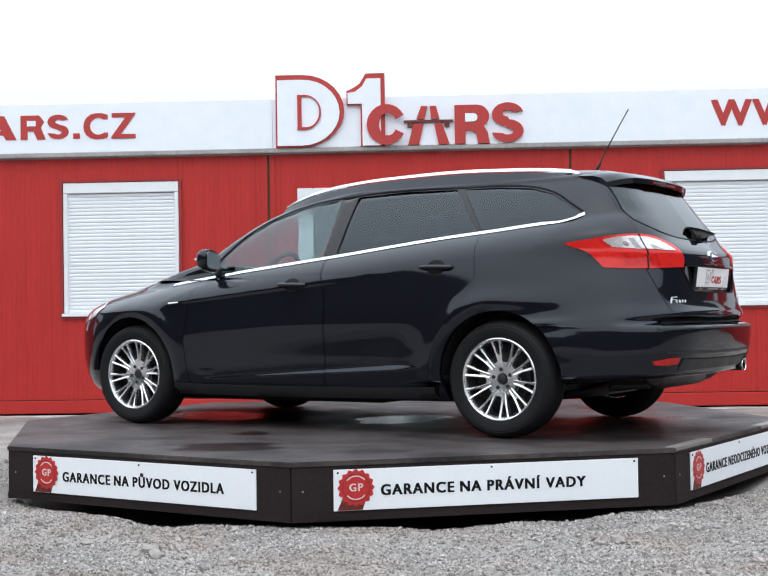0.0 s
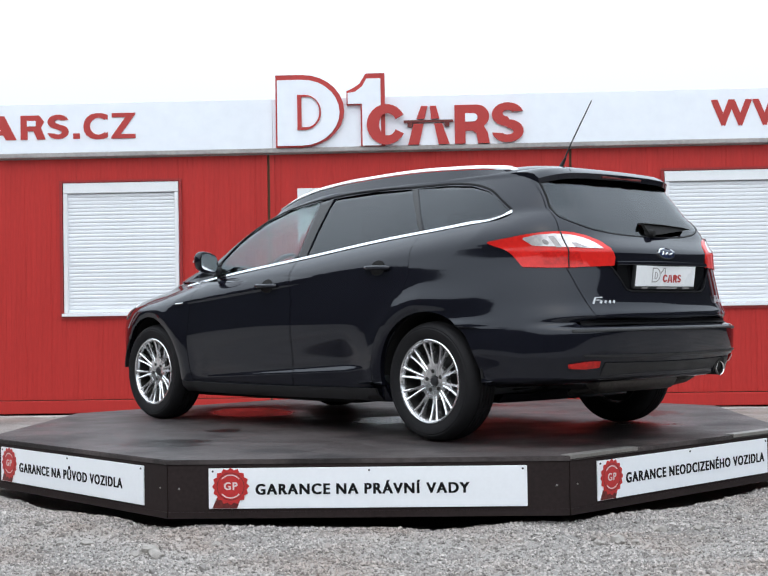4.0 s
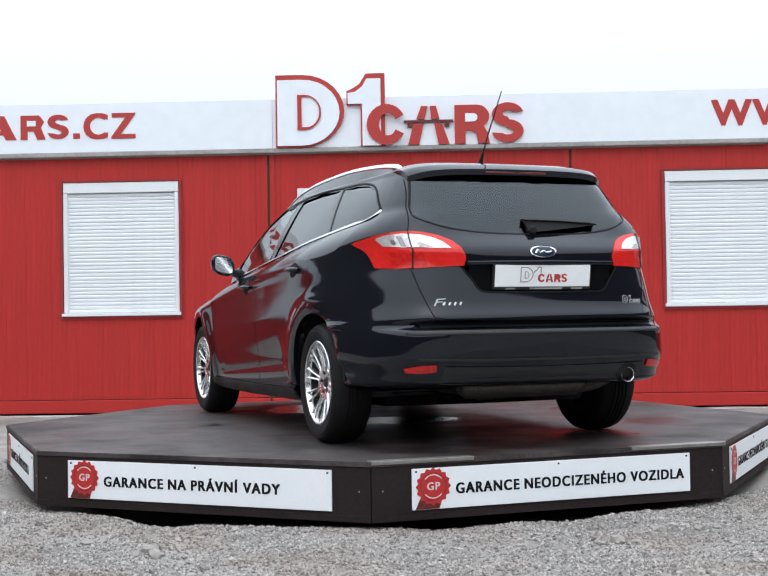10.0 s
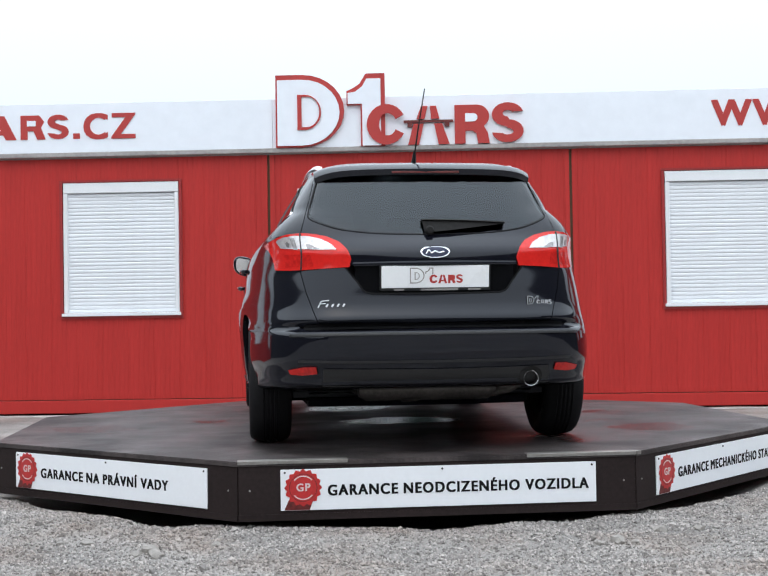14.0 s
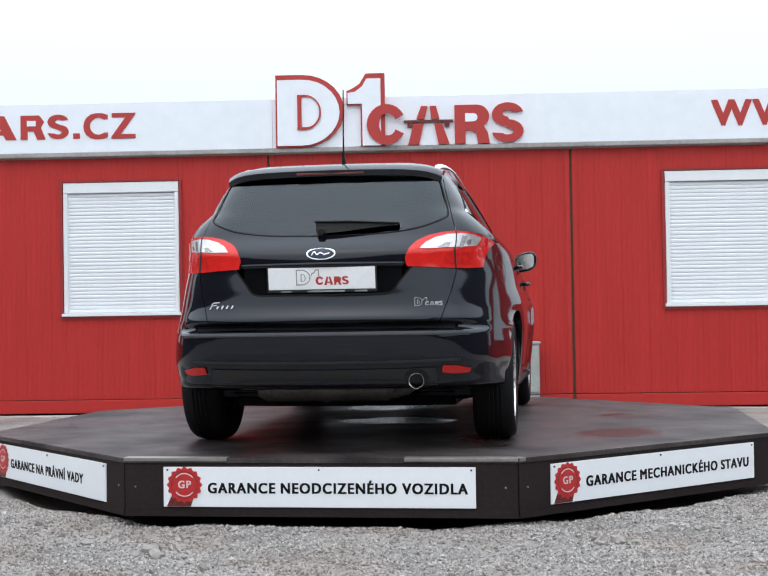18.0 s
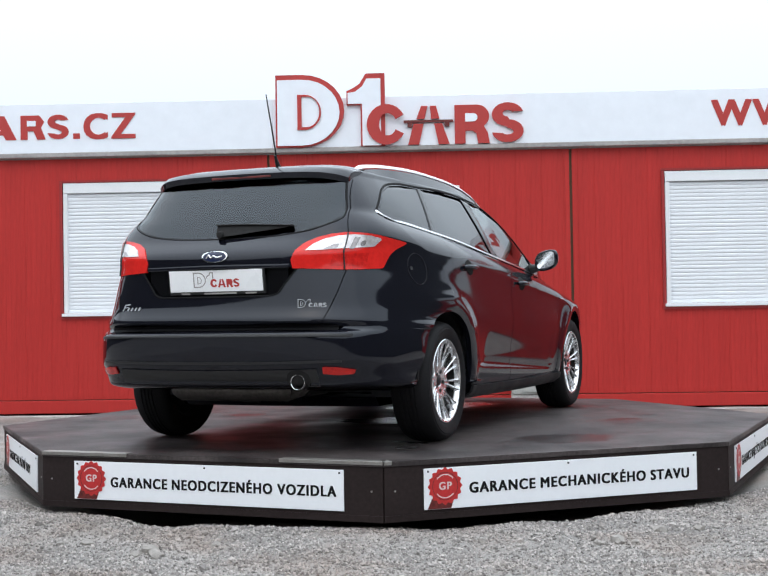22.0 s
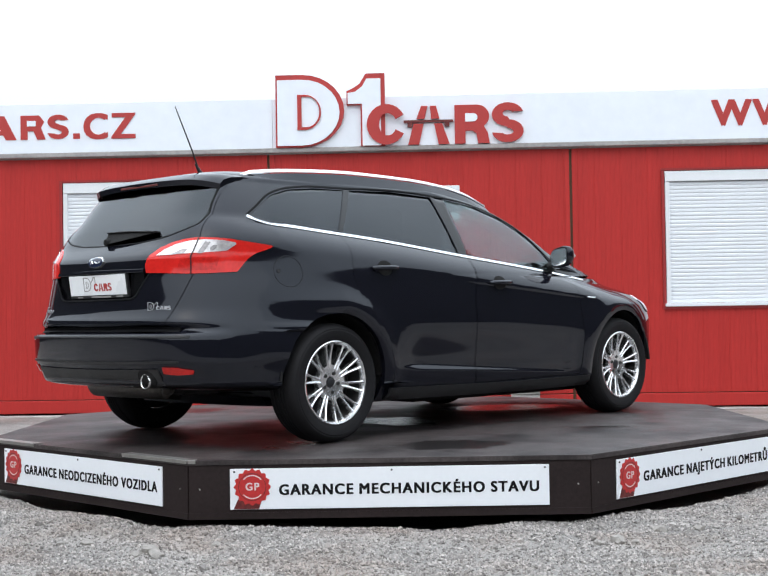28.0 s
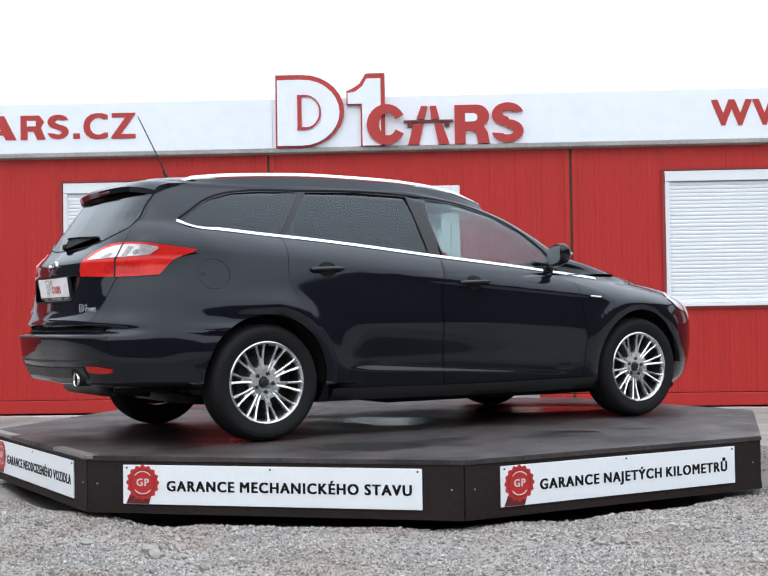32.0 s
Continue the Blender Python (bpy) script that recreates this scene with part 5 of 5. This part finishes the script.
    part("wiper_blade", band([(0.048, 1.127), (-0.1, 1.125), (-0.365, 1.112)], 0.008, on_rear, 24, 0.031), UNDER, gate, "", smooth=50)
    # spoiler over the window, with its brake lamp
    top, low = [], []
    for i in range(49):
        y = -0.552 + 1.104 * i / 48
        e = abs(y) / 0.552
        drop = 0.010 * e ** 2 + 0.026 * e ** 8
        tip = rear_x(min(0.545, abs(y)), 1.352) - 0.024
        cut_top = ((0.0, 1.434), (0.35, 1.441), (0.65, 1.436), (0.88, 1.421), (1.0, 1.396))
        cut_low = ((0.0, 1.400), (0.35, 1.388), (0.65, 1.376), (0.88, 1.369), (0.985, 1.367))
        top.append([(-1.60 + (tip + 1.60) * f, y, z - drop) for f, z in cut_top])
        low.append([(-1.60 + (tip + 1.60) * f, y * 0.99, z - drop) for f, z in cut_low])
    sp = part("spoiler", sheet(bmesh.new(), top, low), PAINT, root, "black roof spoiler", smooth=40)
    part("brake_lamp", boxed(-1.9445, -1.928, -0.17, 0.17, 1.3740, 1.3850, bevel=0.003), SEAL_DARK, sp, "dark red high brake lamp")


def build_roof(root):
    part("spoiler_underside", band([(-0.50, 1.384), (-0.25, 1.393), (0.0, 1.396), (0.25, 1.393), (0.50, 1.384)], 0.022, on_rear, 50, 0.010), UNDER, root, "", 50)

    def roof_at(x, y):
        """Height of the roof's skin over a point."""
        lo, hi = 1.0, ROOF_TOP
        for _ in range(30):
            mid = (lo + hi) / 2
            lo, hi = (mid, hi) if half_width(x, mid) > abs(y) else (lo, mid)
        return lo

    def rail(y):
        bm = bmesh.new()
        top, low, base = [], [], []
        for k in range(41):
            s = k / 40
            x = 0.31 - 2.01 * s
            z = -0.006 + lerp_table(x, ((-1.70, 1.425), (-1.62, 1.452), (-1.3, 1.482), (-0.85, 1.498), (-0.4, 1.490), (-0.09, 1.468), (0.10, 1.437), (0.25, 1.402), (0.36, 1.368)))
            yy = y * lerp_table(x, ((-1.70, 0.96), (-1.2, 1.0), (0.0, 1.0), (0.36, 1.02)))
            f = min(1.0, s / 0.10 + 0.05, (1 - s) / 0.05 + 0.05)
            z -= 0.022 * (1 - f)
            o = (0.0135 if y > 0 else -0.0135) * (0.4 + 0.6 * f)
            top.append([(x, yy - o, z - 0.004), (x, yy, z), (x, yy + o, z - 0.010), (x, yy + 1.3 * o, z - 0.018 * f)])
            low.append([(x, yy - o, z - 0.009 - 0.007 * f), (x, yy, z - 0.009 - 0.007 * f), (x, yy + o, z - 0.011 - 0.008 * f), (x, yy + 1.2 * o, z - 0.011 - 0.009 * f)])
            y_in, y_out = yy - o, yy + (0.050 if y > 0 else -0.050)
            base.append([[(x, y_in, z - 0.012 - 0.012 * f), (x, yy + 1.15 * o, z - 0.0125 - 0.012 * f)], [(x, y_in, min(z - 0.04, roof_at(x, y_in) - 0.004)), (x, y_out, min(z - 0.04, roof_at(x, y_out) - 0.002))]])
        return sheet(bm, top, low), sheet(bmesh.new(), [r[0] for r in base], [r[1] for r in base])
    for y in (0.525, -0.525):
        slim, plinth = rail(y)
        ob = part("roof_rail", slim, RAIL, root, "silver aluminium roof rail", smooth=40)
        part("rail_base", plinth, PAINT, ob, "black rail base", smooth=40)
    bm = bmesh.new()
    tube(bm, [(-1.50, 0, 1.452), (-1.530, 0, 1.490), (-1.560, 0, 1.535)], [0.018, 0.012, 0.006], 10)
    base = part("aerial", bm, BLACK_PLASTIC, root, "black whip aerial", smooth=50)
    bm = bmesh.new()
    tube(bm, [(-1.535, 0, 1.497), (-1.59, -0.010, 1.606), (-1.722, -0.035, 1.836)], [0.0050, 0.0042, 0.0030], 8)
    part("aerial_rod", bm, BLACK_PLASTIC, base, smooth=50)


def build_mirror(root, side):
    bm = bmesh.new()
    bmesh.ops.create_uvsphere(bm, u_segments=24, v_segments=14, radius=1.0)
    for v in bm.verts:
        x, y, z = v.co
        sq = 1.0 / max(1e-6, (abs(y) ** 4 + abs(z) ** 4) ** 0.25 / max(1e-6, math.hypot(y, z))) if math.hypot(y, z) > 1e-6 else 1.0
        sq = 0.5 + 0.5 * sq
        v.co = Vector((max(-0.35, x) * 0.080, y * 0.080 * sq, z * 0.068 * sq))
    for v in bm.verts:
        v.co += Vector((0.655, side * 0.880, 1.020 + 0.02 * (v.co.y * side) / 0.1))
    house = part("door_mirror", bm, PAINT, root, "glossy black door mirror", smooth=40)
    bm = bmesh.new()
    ring = []
    for k in range(28):
        a = 2 * math.pi * k / 28
        c, s = math.cos(a), math.sin(a)
        sq = 1 / (abs(c) ** 4 + abs(s) ** 4) ** 0.25
        ring.append((0.064 * c * sq * 0.95, 0.053 * s * sq * 0.95))
    lo = [bm.verts.new((0.622 - 0.10 * b, side * (0.880 + a), 1.020 + b + 0.2 * a)) for a, b in ring]
    hi = [bm.verts.new((0.632 - 0.10 * b, side * (0.880 + a), 1.020 + b + 0.2 * a)) for a, b in ring]
    bm.faces.new(lo)
    bm.faces.new(hi[::-1])
    for k in range(28):
        bm.faces.new((lo[k], lo[(k + 1) % 28], hi[(k + 1) % 28], hi[k]))
    bmesh.ops.recalc_face_normals(bm, faces=bm.faces)
    part("mirror_glass", bm, CHROME, house, "mirror glass")
    bm = bmesh.new()
    tube(bm, [(0.700, side * 0.755, 0.965), (0.685, side * 0.80, 0.972), (0.665, side * 0.85, 0.985)], [0.034, 0.026, 0.030], 12)
    part("mirror_arm", bm, BLACK_PLASTIC, house, "", smooth=50)
    bm = boxed(0.690, 0.731, side * 0.905 - 0.03, side * 0.905 + 0.03, 1.022, 1.036, bevel=0.004)
    part("indicator", bm, LENS_CLEAR, house, "clear mirror indicator")


# ---- wheels ----
def build_wheel(root):
    """A wheel in its own space: axle along y, outside towards +y."""
    prof = [(0.208, -0.085), (0.245, -0.104), (0.272, -0.108), (0.293, -0.101), (0.3055, -0.086), (0.3130, -0.064), (0.3155, -0.042)]
    for y in (-0.034, -0.011, 0.011, 0.034):
        prof += [(0.3162, y - 0.007), (0.3095, y - 0.004), (0.3095, y + 0.004), (0.3162, y + 0.007)]
    prof += [(0.3155, 0.044), (0.3130, 0.064), (0.3055, 0.086), (0.293, 0.101), (0.285, 0.1055), (0.280, 0.1045), (0.275, 0.108), (0.250, 0.1065), (0.230, 0.099), (0.220, 0.093), (0.208, 0.080)]
    bm = bmesh.new()
    lathe(bm, prof, 64, "y")
    wheel = part("wheel", bm, RUBBER, root, "black tyre on a silver multi-spoke alloy rim", smooth=35)
    bm = bmesh.new()
    lathe(bm, [(0.2215, 0.0975), (0.217, 0.1005), (0.211, 0.0985), (0.204, 0.088), (0.202, 0.070), (0.206, 0.066), (0.210, 0.085)], 64, "y")
    part("rim", bm, ALLOY, wheel, "silver alloy rim", smooth=35)
    # alloy like the rim, but coloured dark for the shade behind the spokes
    bm = bmesh.new()
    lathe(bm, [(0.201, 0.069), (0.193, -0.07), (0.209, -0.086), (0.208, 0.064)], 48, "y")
    part("rim_barrel", bm, BARREL, wheel, "inner barrel of the rim with its shade in the colour", smooth=35)
    me = bpy.data.meshes.new("spoke")
    bm = bmesh.new()
    for lean in (-1, 1):
        top, low = [], []
        for k in range(15):
            s = k / 14
            r = 0.074 + 0.133 * s
            mid = lean * (0.0082 + 0.0170 * s ** 1.6)
            w = 0.0077 + 0.0045 * max(0.0, s - 0.85) / 0.15
            y = 0.0605 + 0.011 * s + 0.018 * s ** 2
            top.append([(mid - w, y - 0.007, r), (mid - w * 0.75, y + 0.001, r), (mid + lean * w * 0.2, y + 0.0050, r), (mid + w * 0.75, y + 0.001, r), (mid + w, y - 0.007, r)])
            low.append([(mid + w * f, y - 0.030, r) for f in (-0.85, -0.5, 0.0, 0.5, 0.85)])
        sheet(bm, top, low)
    # the web between the two blades, which ends in a slot towards the rim
    top, low = [], []
    for k in range(9):
        s = 0.46 * k / 8
        r, half, y = 0.074 + 0.133 * s, 0.0082 + 0.0170 * s ** 1.6, 0.0605 + 0.011 * s + 0.018 * s ** 2
        top.append([(f * half, y - 0.007 - 0.016 * s ** 2, r) for f in (-1, 0, 1)])
        low.append([(f * half, y - 0.028, r) for f in (-1, 0, 1)])
    sheet(bm, top, low)
    bm.to_mesh(me)
    bm.free()
    me.materials.append(ALLOY)
    me.shade_smooth()
    me.set_sharp_from_angle(angle=radians(22))
    for k in range(10):
        ob = new("spoke", me)
        ob.parent = wheel
        ob.matrix_local = Matrix.Rotation(2 * math.pi * k / 10, 4, "Y")
    bm = bmesh.new()
    # hub plate whose edge dips into a round throat between each two spokes
    rings = []
    for k in range(180):
        a = 2 * math.pi * k / 180
        d = abs((math.degrees(a) + 18) % 36 - 18) / 18
        edge = 0.096 + 0.026 * d ** 2.2
        rings.append([bm.verts.new((r * math.cos(a), y, r * math.sin(a))) for r, y in
                      ((0.028, 0.050), (0.032, 0.0555), (0.055, 0.0585), (0.078, 0.0625), (edge - 0.004, 0.0640), (edge, 0.057), (edge, 0.030), (0.028, 0.030))])
    for p, q in zip(rings, rings[1:] + rings[:1]):
        for k in range(8):
            bm.faces.new((p[k], q[k], q[(k + 1) % 8], p[(k + 1) % 8]))
    bmesh.ops.recalc_face_normals(bm, faces=bm.faces)
    part("hub", bm, ALLOY, wheel, "", smooth=35)
    bm = bmesh.new()
    lathe(bm, [(0.001, 0.062), (0.018, 0.061), (0.0245, 0.058), (0.0255, 0.052), (0.001, 0.051)], 28, "y")
    part("hub_cap", bm, INK, wheel, "dark hub cap with a bright rim", smooth=35)
    for k in range(5):
        a = 2 * math.pi * k / 5 + 0.3
        bm = bmesh.new()
        lathe(bm, [(0.001, 0.0625), (0.0070, 0.0623), (0.0085, 0.0610), (0.0108, 0.0615), (0.0112, 0.055), (0.001, 0.055)], 12, "y", (0.052 * math.cos(a), 0, 0.052 * math.sin(a)))
        part("wheel_nut", bm, BARREL, wheel, "dark wheel nut")
    bm = bmesh.new()
    lathe(bm, [(0.06, 0.000), (0.140, 0.0), (0.140, -0.022), (0.06, -0.022)], 40, "y")
    part("brake_disc", bm, BARREL, wheel, "dull iron brake disc", smooth=35)
    bm = bmesh.new()
    lathe(bm, [(0.001, -0.01), (0.189, -0.01), (0.189, -0.045), (0.001, -0.045)], 40, "y")
    part("brake_shield", bm, UNDER, wheel)
    return wheel


def place_wheels(root):
    first = build_wheel(root)
    spots = [(-WHEEL_X, 0.775, 0), (FRONT_X, 0.770, 0), (-WHEEL_X, -0.775, 180), (FRONT_X, -0.770, 180)]
    for k, (x, y, turn) in enumerate(spots):
        m = pose(x, y, 0.3165, 0, 0, turn) @ Matrix.Rotation(0.35 * k + 0.1, 4, "Y")
        if k == 0:
            first.matrix_local = m
        else:
            copy_thing(first, m)


def build_under(root):
    bm = bmesh.new()
    tube(bm, [(-2.00, 0.36, 0.318), (-2.00, 0.32, 0.318), (-2.00, -0.28, 0.318), (-2.00, -0.32, 0.318)], [0.05, 0.072, 0.072, 0.05], 20)
    part("silencer", bm, MUFFLER, root, "dusty steel exhaust silencer", smooth=50)
    bm = bmesh.new()
    lathe(bm, [(0.0325, -2.232), (0.0340, -2.2365), (0.0360, -2.238), (0.0376, -2.2355), (0.0380, -2.226), (0.0335, -2.222)], 28, "x", (0, -0.452, 0.354))
    pipe = part("exhaust_tip", bm, MUFFLER_TIP, root, "round chrome exhaust tip", smooth=40)
    bm = bmesh.new()
    lathe(bm, [(0.031, -2.229), (0.0323, -2.227), (0.0368, -2.224), (0.0368, -2.06), (0.001, -2.06), (0.001, -2.12), (0.031, -2.12)], 24, "x", (0, -0.452, 0.354))
    part("exhaust_bore", bm, UNDER, pipe)
    # no opening is cut: a dark patch paints the shade over the tip
    arch = [(-0.452 + 0.060 * math.cos(2 * math.pi * k / 24), 0.366 + 0.046 * math.sin(2 * math.pi * k / 24)) for k in range(24)]
    part("exhaust_cutout_shade", patch(arch, on_rear, 16, 6, 0.0085, -0.006), UNDER, root, "dark patch for the shade of the cut-out over the exhaust", smooth=50)
    bm = bmesh.new()
    tube(bm, [(-2.0, -0.30, 0.28), (-2.05, -0.38, 0.30), (-2.1, -0.452, 0.350)], 0.026, 10)
    part("exhaust_pipe", bm, MUFFLER, root)
    bm = bmesh.new()
    tube(bm, [(-1.85, 0.05, 0.26), (-1.4, 0.12, 0.22), (-0.6, 0.08, 0.19), (0.8, 0.05, 0.19)], 0.028, 10)
    part("exhaust_pipe", bm, MUFFLER, root)
    part("spare_well", boxed(-1.95, -1.62, -0.38, 0.38, 0.265, 0.36, bevel=0.04), UNDER, root)
    part("underbody_tray", boxed(-0.40, 1.90, -0.56, 0.56, 0.150, 0.205, bevel=0.02), UNDER, root)
    part("fuel_tank", boxed(-1.05, -0.45, -0.05, 0.55, 0.165, 0.24, bevel=0.03), UNDER, root)
    bm = bmesh.new()
    tube(bm, [(-1.36, -0.66, 0.27), (-1.36, 0.0, 0.235), (-1.36, 0.66, 0.27)], 0.032, 10)
    part("rear_axle", bm, UNDER, root)
    bm = bmesh.new()
    tube(bm, [(1.30, -0.66, 0.26), (1.30, 0.0, 0.22), (1.30, 0.66, 0.26)], 0.036, 10)
    part("front_axle", bm, UNDER, root)
    for sx in (FRONT_X, -WHEEL_X):
        for sy in (1, -1):
            bm = bmesh.new()
            rows, back = [], []
            for k in range(25):
                a = math.pi * (k / 24 * 0.98 + 0.01)
                for store, r in ((rows, 0.358), (back, 0.370)):
                    store.append([(sx + r * math.cos(a), sy * y, WHEEL_Z + 0.005 + r * math.sin(a)) for y in (0.56, 0.72, 0.855)])
            sheet(bm, rows, back)
            part("wheel_arch_liner", bm, UNDER, root, "", smooth=50)
            part("inner_arch", boxed(sx - 0.37, sx + 0.37, sy * 0.556 - 0.005, sy * 0.556 + 0.005, 0.30 if sx < 0 else 0.22, 0.69), UNDER, root)


def build_cabin_inside(root):
    for y in (0.36, -0.36):
        seat = part("front_seat", boxed(-0.28, 0.26, y - 0.24, y + 0.24, 0.34, 0.56, bevel=0.06), SEAT, root, "charcoal cloth front seat", smooth=50)
        bm = boxed(-0.09, 0.07, y - 0.235, y + 0.235, 0.0, 0.60, bevel=0.055)
        b = part("seat_back", bm, SEAT, seat, smooth=50)
        for v in b.data.vertices:
            v.co.x += -0.20 - 0.32 * v.co.z
            v.co.z += 0.52
        bm = boxed(-0.045, 0.045, y - 0.13, y + 0.13, 0.0, 0.17, bevel=0.035)
        h = part("head_rest", bm, SEAT, seat, smooth=50)
        for v in h.data.vertices:
            v.co.x += -0.415 - 0.1 * v.co.z
            v.co.z += 1.135
    bench = part("rear_seat", boxed(-1.10, -0.62, -0.62, 0.62, 0.36, 0.56, bevel=0.06), SEAT, root, "charcoal cloth rear bench", smooth=50)
    b = part("seat_back", boxed(-1.28, -1.10, -0.62, 0.62, 0.52, 1.06, bevel=0.05), SEAT, bench, smooth=50)
    for y in (-0.42, 0.0, 0.42):
        part("head_rest", boxed(-1.30, -1.22, y - 0.12, y + 0.12, 1.062, 1.20, bevel=0.03), SEAT, bench, smooth=50)
    part("dashboard", boxed(0.62, 1.02, -0.68, 0.68, 0.66, 0.965, bevel=0.06), BLACK_PLASTIC, root, "black dashboard", smooth=50)
    bm = bmesh.new()
    lathe(bm, [(0.180 + 0.014 * math.cos(2 * math.pi * j / 10), 0.014 * math.sin(2 * math.pi * j / 10)) for j in range(10)], 36, "x", (0, 0, 0))
    w = part("steering_wheel", bm, BLACK_PLASTIC, root, "black steering wheel", smooth=60)
    w.matrix_local = pose(0.50, 0.36, 0.905, 0, -24, 0)
    part("steering_spoke", boxed(-0.012, 0.03, -0.17, 0.17, -0.03, 0.03, bevel=0.008), BLACK_PLASTIC, w)
    part("cabin_floor", boxed(-1.58, 1.1, -0.66, 0.66, 0.245, 0.275), SEAT, root)
    part("load_cover", boxed(-2.0, -1.32, -0.56, 0.56, 0.98, 1.0), SEAT, root, "dark luggage cover")


def build_car():
    root = thing("estate_car", None, "glossy black estate car with silver roof rails parked on the turntable", "car")
    doors, gate = build_shell(root)
    build_glass(root, doors)
    build_windscreen(root)
    build_trim(root)
    for key, side, door in doors:
        build_handle(door, 0.02 if key == "front" else -0.955, 0.853 if key == "front" else 0.925, side)
    build_lamps(root)
    build_tailgate_things(root, gate)
    build_roof(root)
    for side in (1, -1):
        build_mirror(root, side)
        part("side_marker", band([(0.975, 0.764), (0.89, 0.769)], 0.008, lambda a, b, lift: (a, side * (half_width(a, b) + lift), b), 6, 0.006), CHROME, root, "small chrome side marker")
    ring = [(-1.605 + 0.085 * math.cos(2 * math.pi * k / 32), 0.900 + 0.080 * math.sin(2 * math.pi * k / 32)) for k in range(33)]
    bm = bmesh.new()
    tube(bm, [(a, -(half_width(a, b) + 0.0004), b) for a, b in ring], 0.0011, 6)
    part("fuel_flap_gap", bm, INK, root)
    spot = [(-1.664 + 0.010 * math.cos(2 * math.pi * k / 12), 0.902 + 0.010 * math.sin(2 * math.pi * k / 12)) for k in range(12)]
    part("flap_latch", patch(spot, lambda a, b, lift: (a, -(half_width(a, b) + lift), b), 8, 4, 0.004, -0.004), INK, root)
    place_wheels(root)
    build_under(root)
    build_cabin_inside(root)
    return root


car = build_car()
for k, (sx, sy, size) in enumerate(((-1.02, -2.83, 0.036), (-0.98, -2.90, 0.030), (-1.07, -2.88, 0.022), (0.98, -2.78, 0.030), (0.90, -2.80, 0.022), (1.05, -2.80, 0.018),
                                    (1.20, -2.58, 0.030), (-1.33, -2.58, 0.026), (1.38, -2.55, 0.020), (-1.45, -2.60, 0.018), (0.40, -2.72, 0.018), (-0.75, -2.68, 0.018))):
    build_stone(sx, sy, size, 11 + k)


def motions():
    """The stand and the car on it turn together, at an even speed, clockwise seen from above."""
    turn = -116.4747 / 32.0
    parked = pose(-0.0518, 0.0262, 0.0, 0, 0, 147.552)
    walk(stand, [(float(t), pose(0, 0, 0, 0, 0, turn * t)) for t in range(0, 33)])
    walk(car, [(float(t), pose(0, 0, 0, 0, 0, turn * t) @ parked) for t in range(0, 33)])


motions()
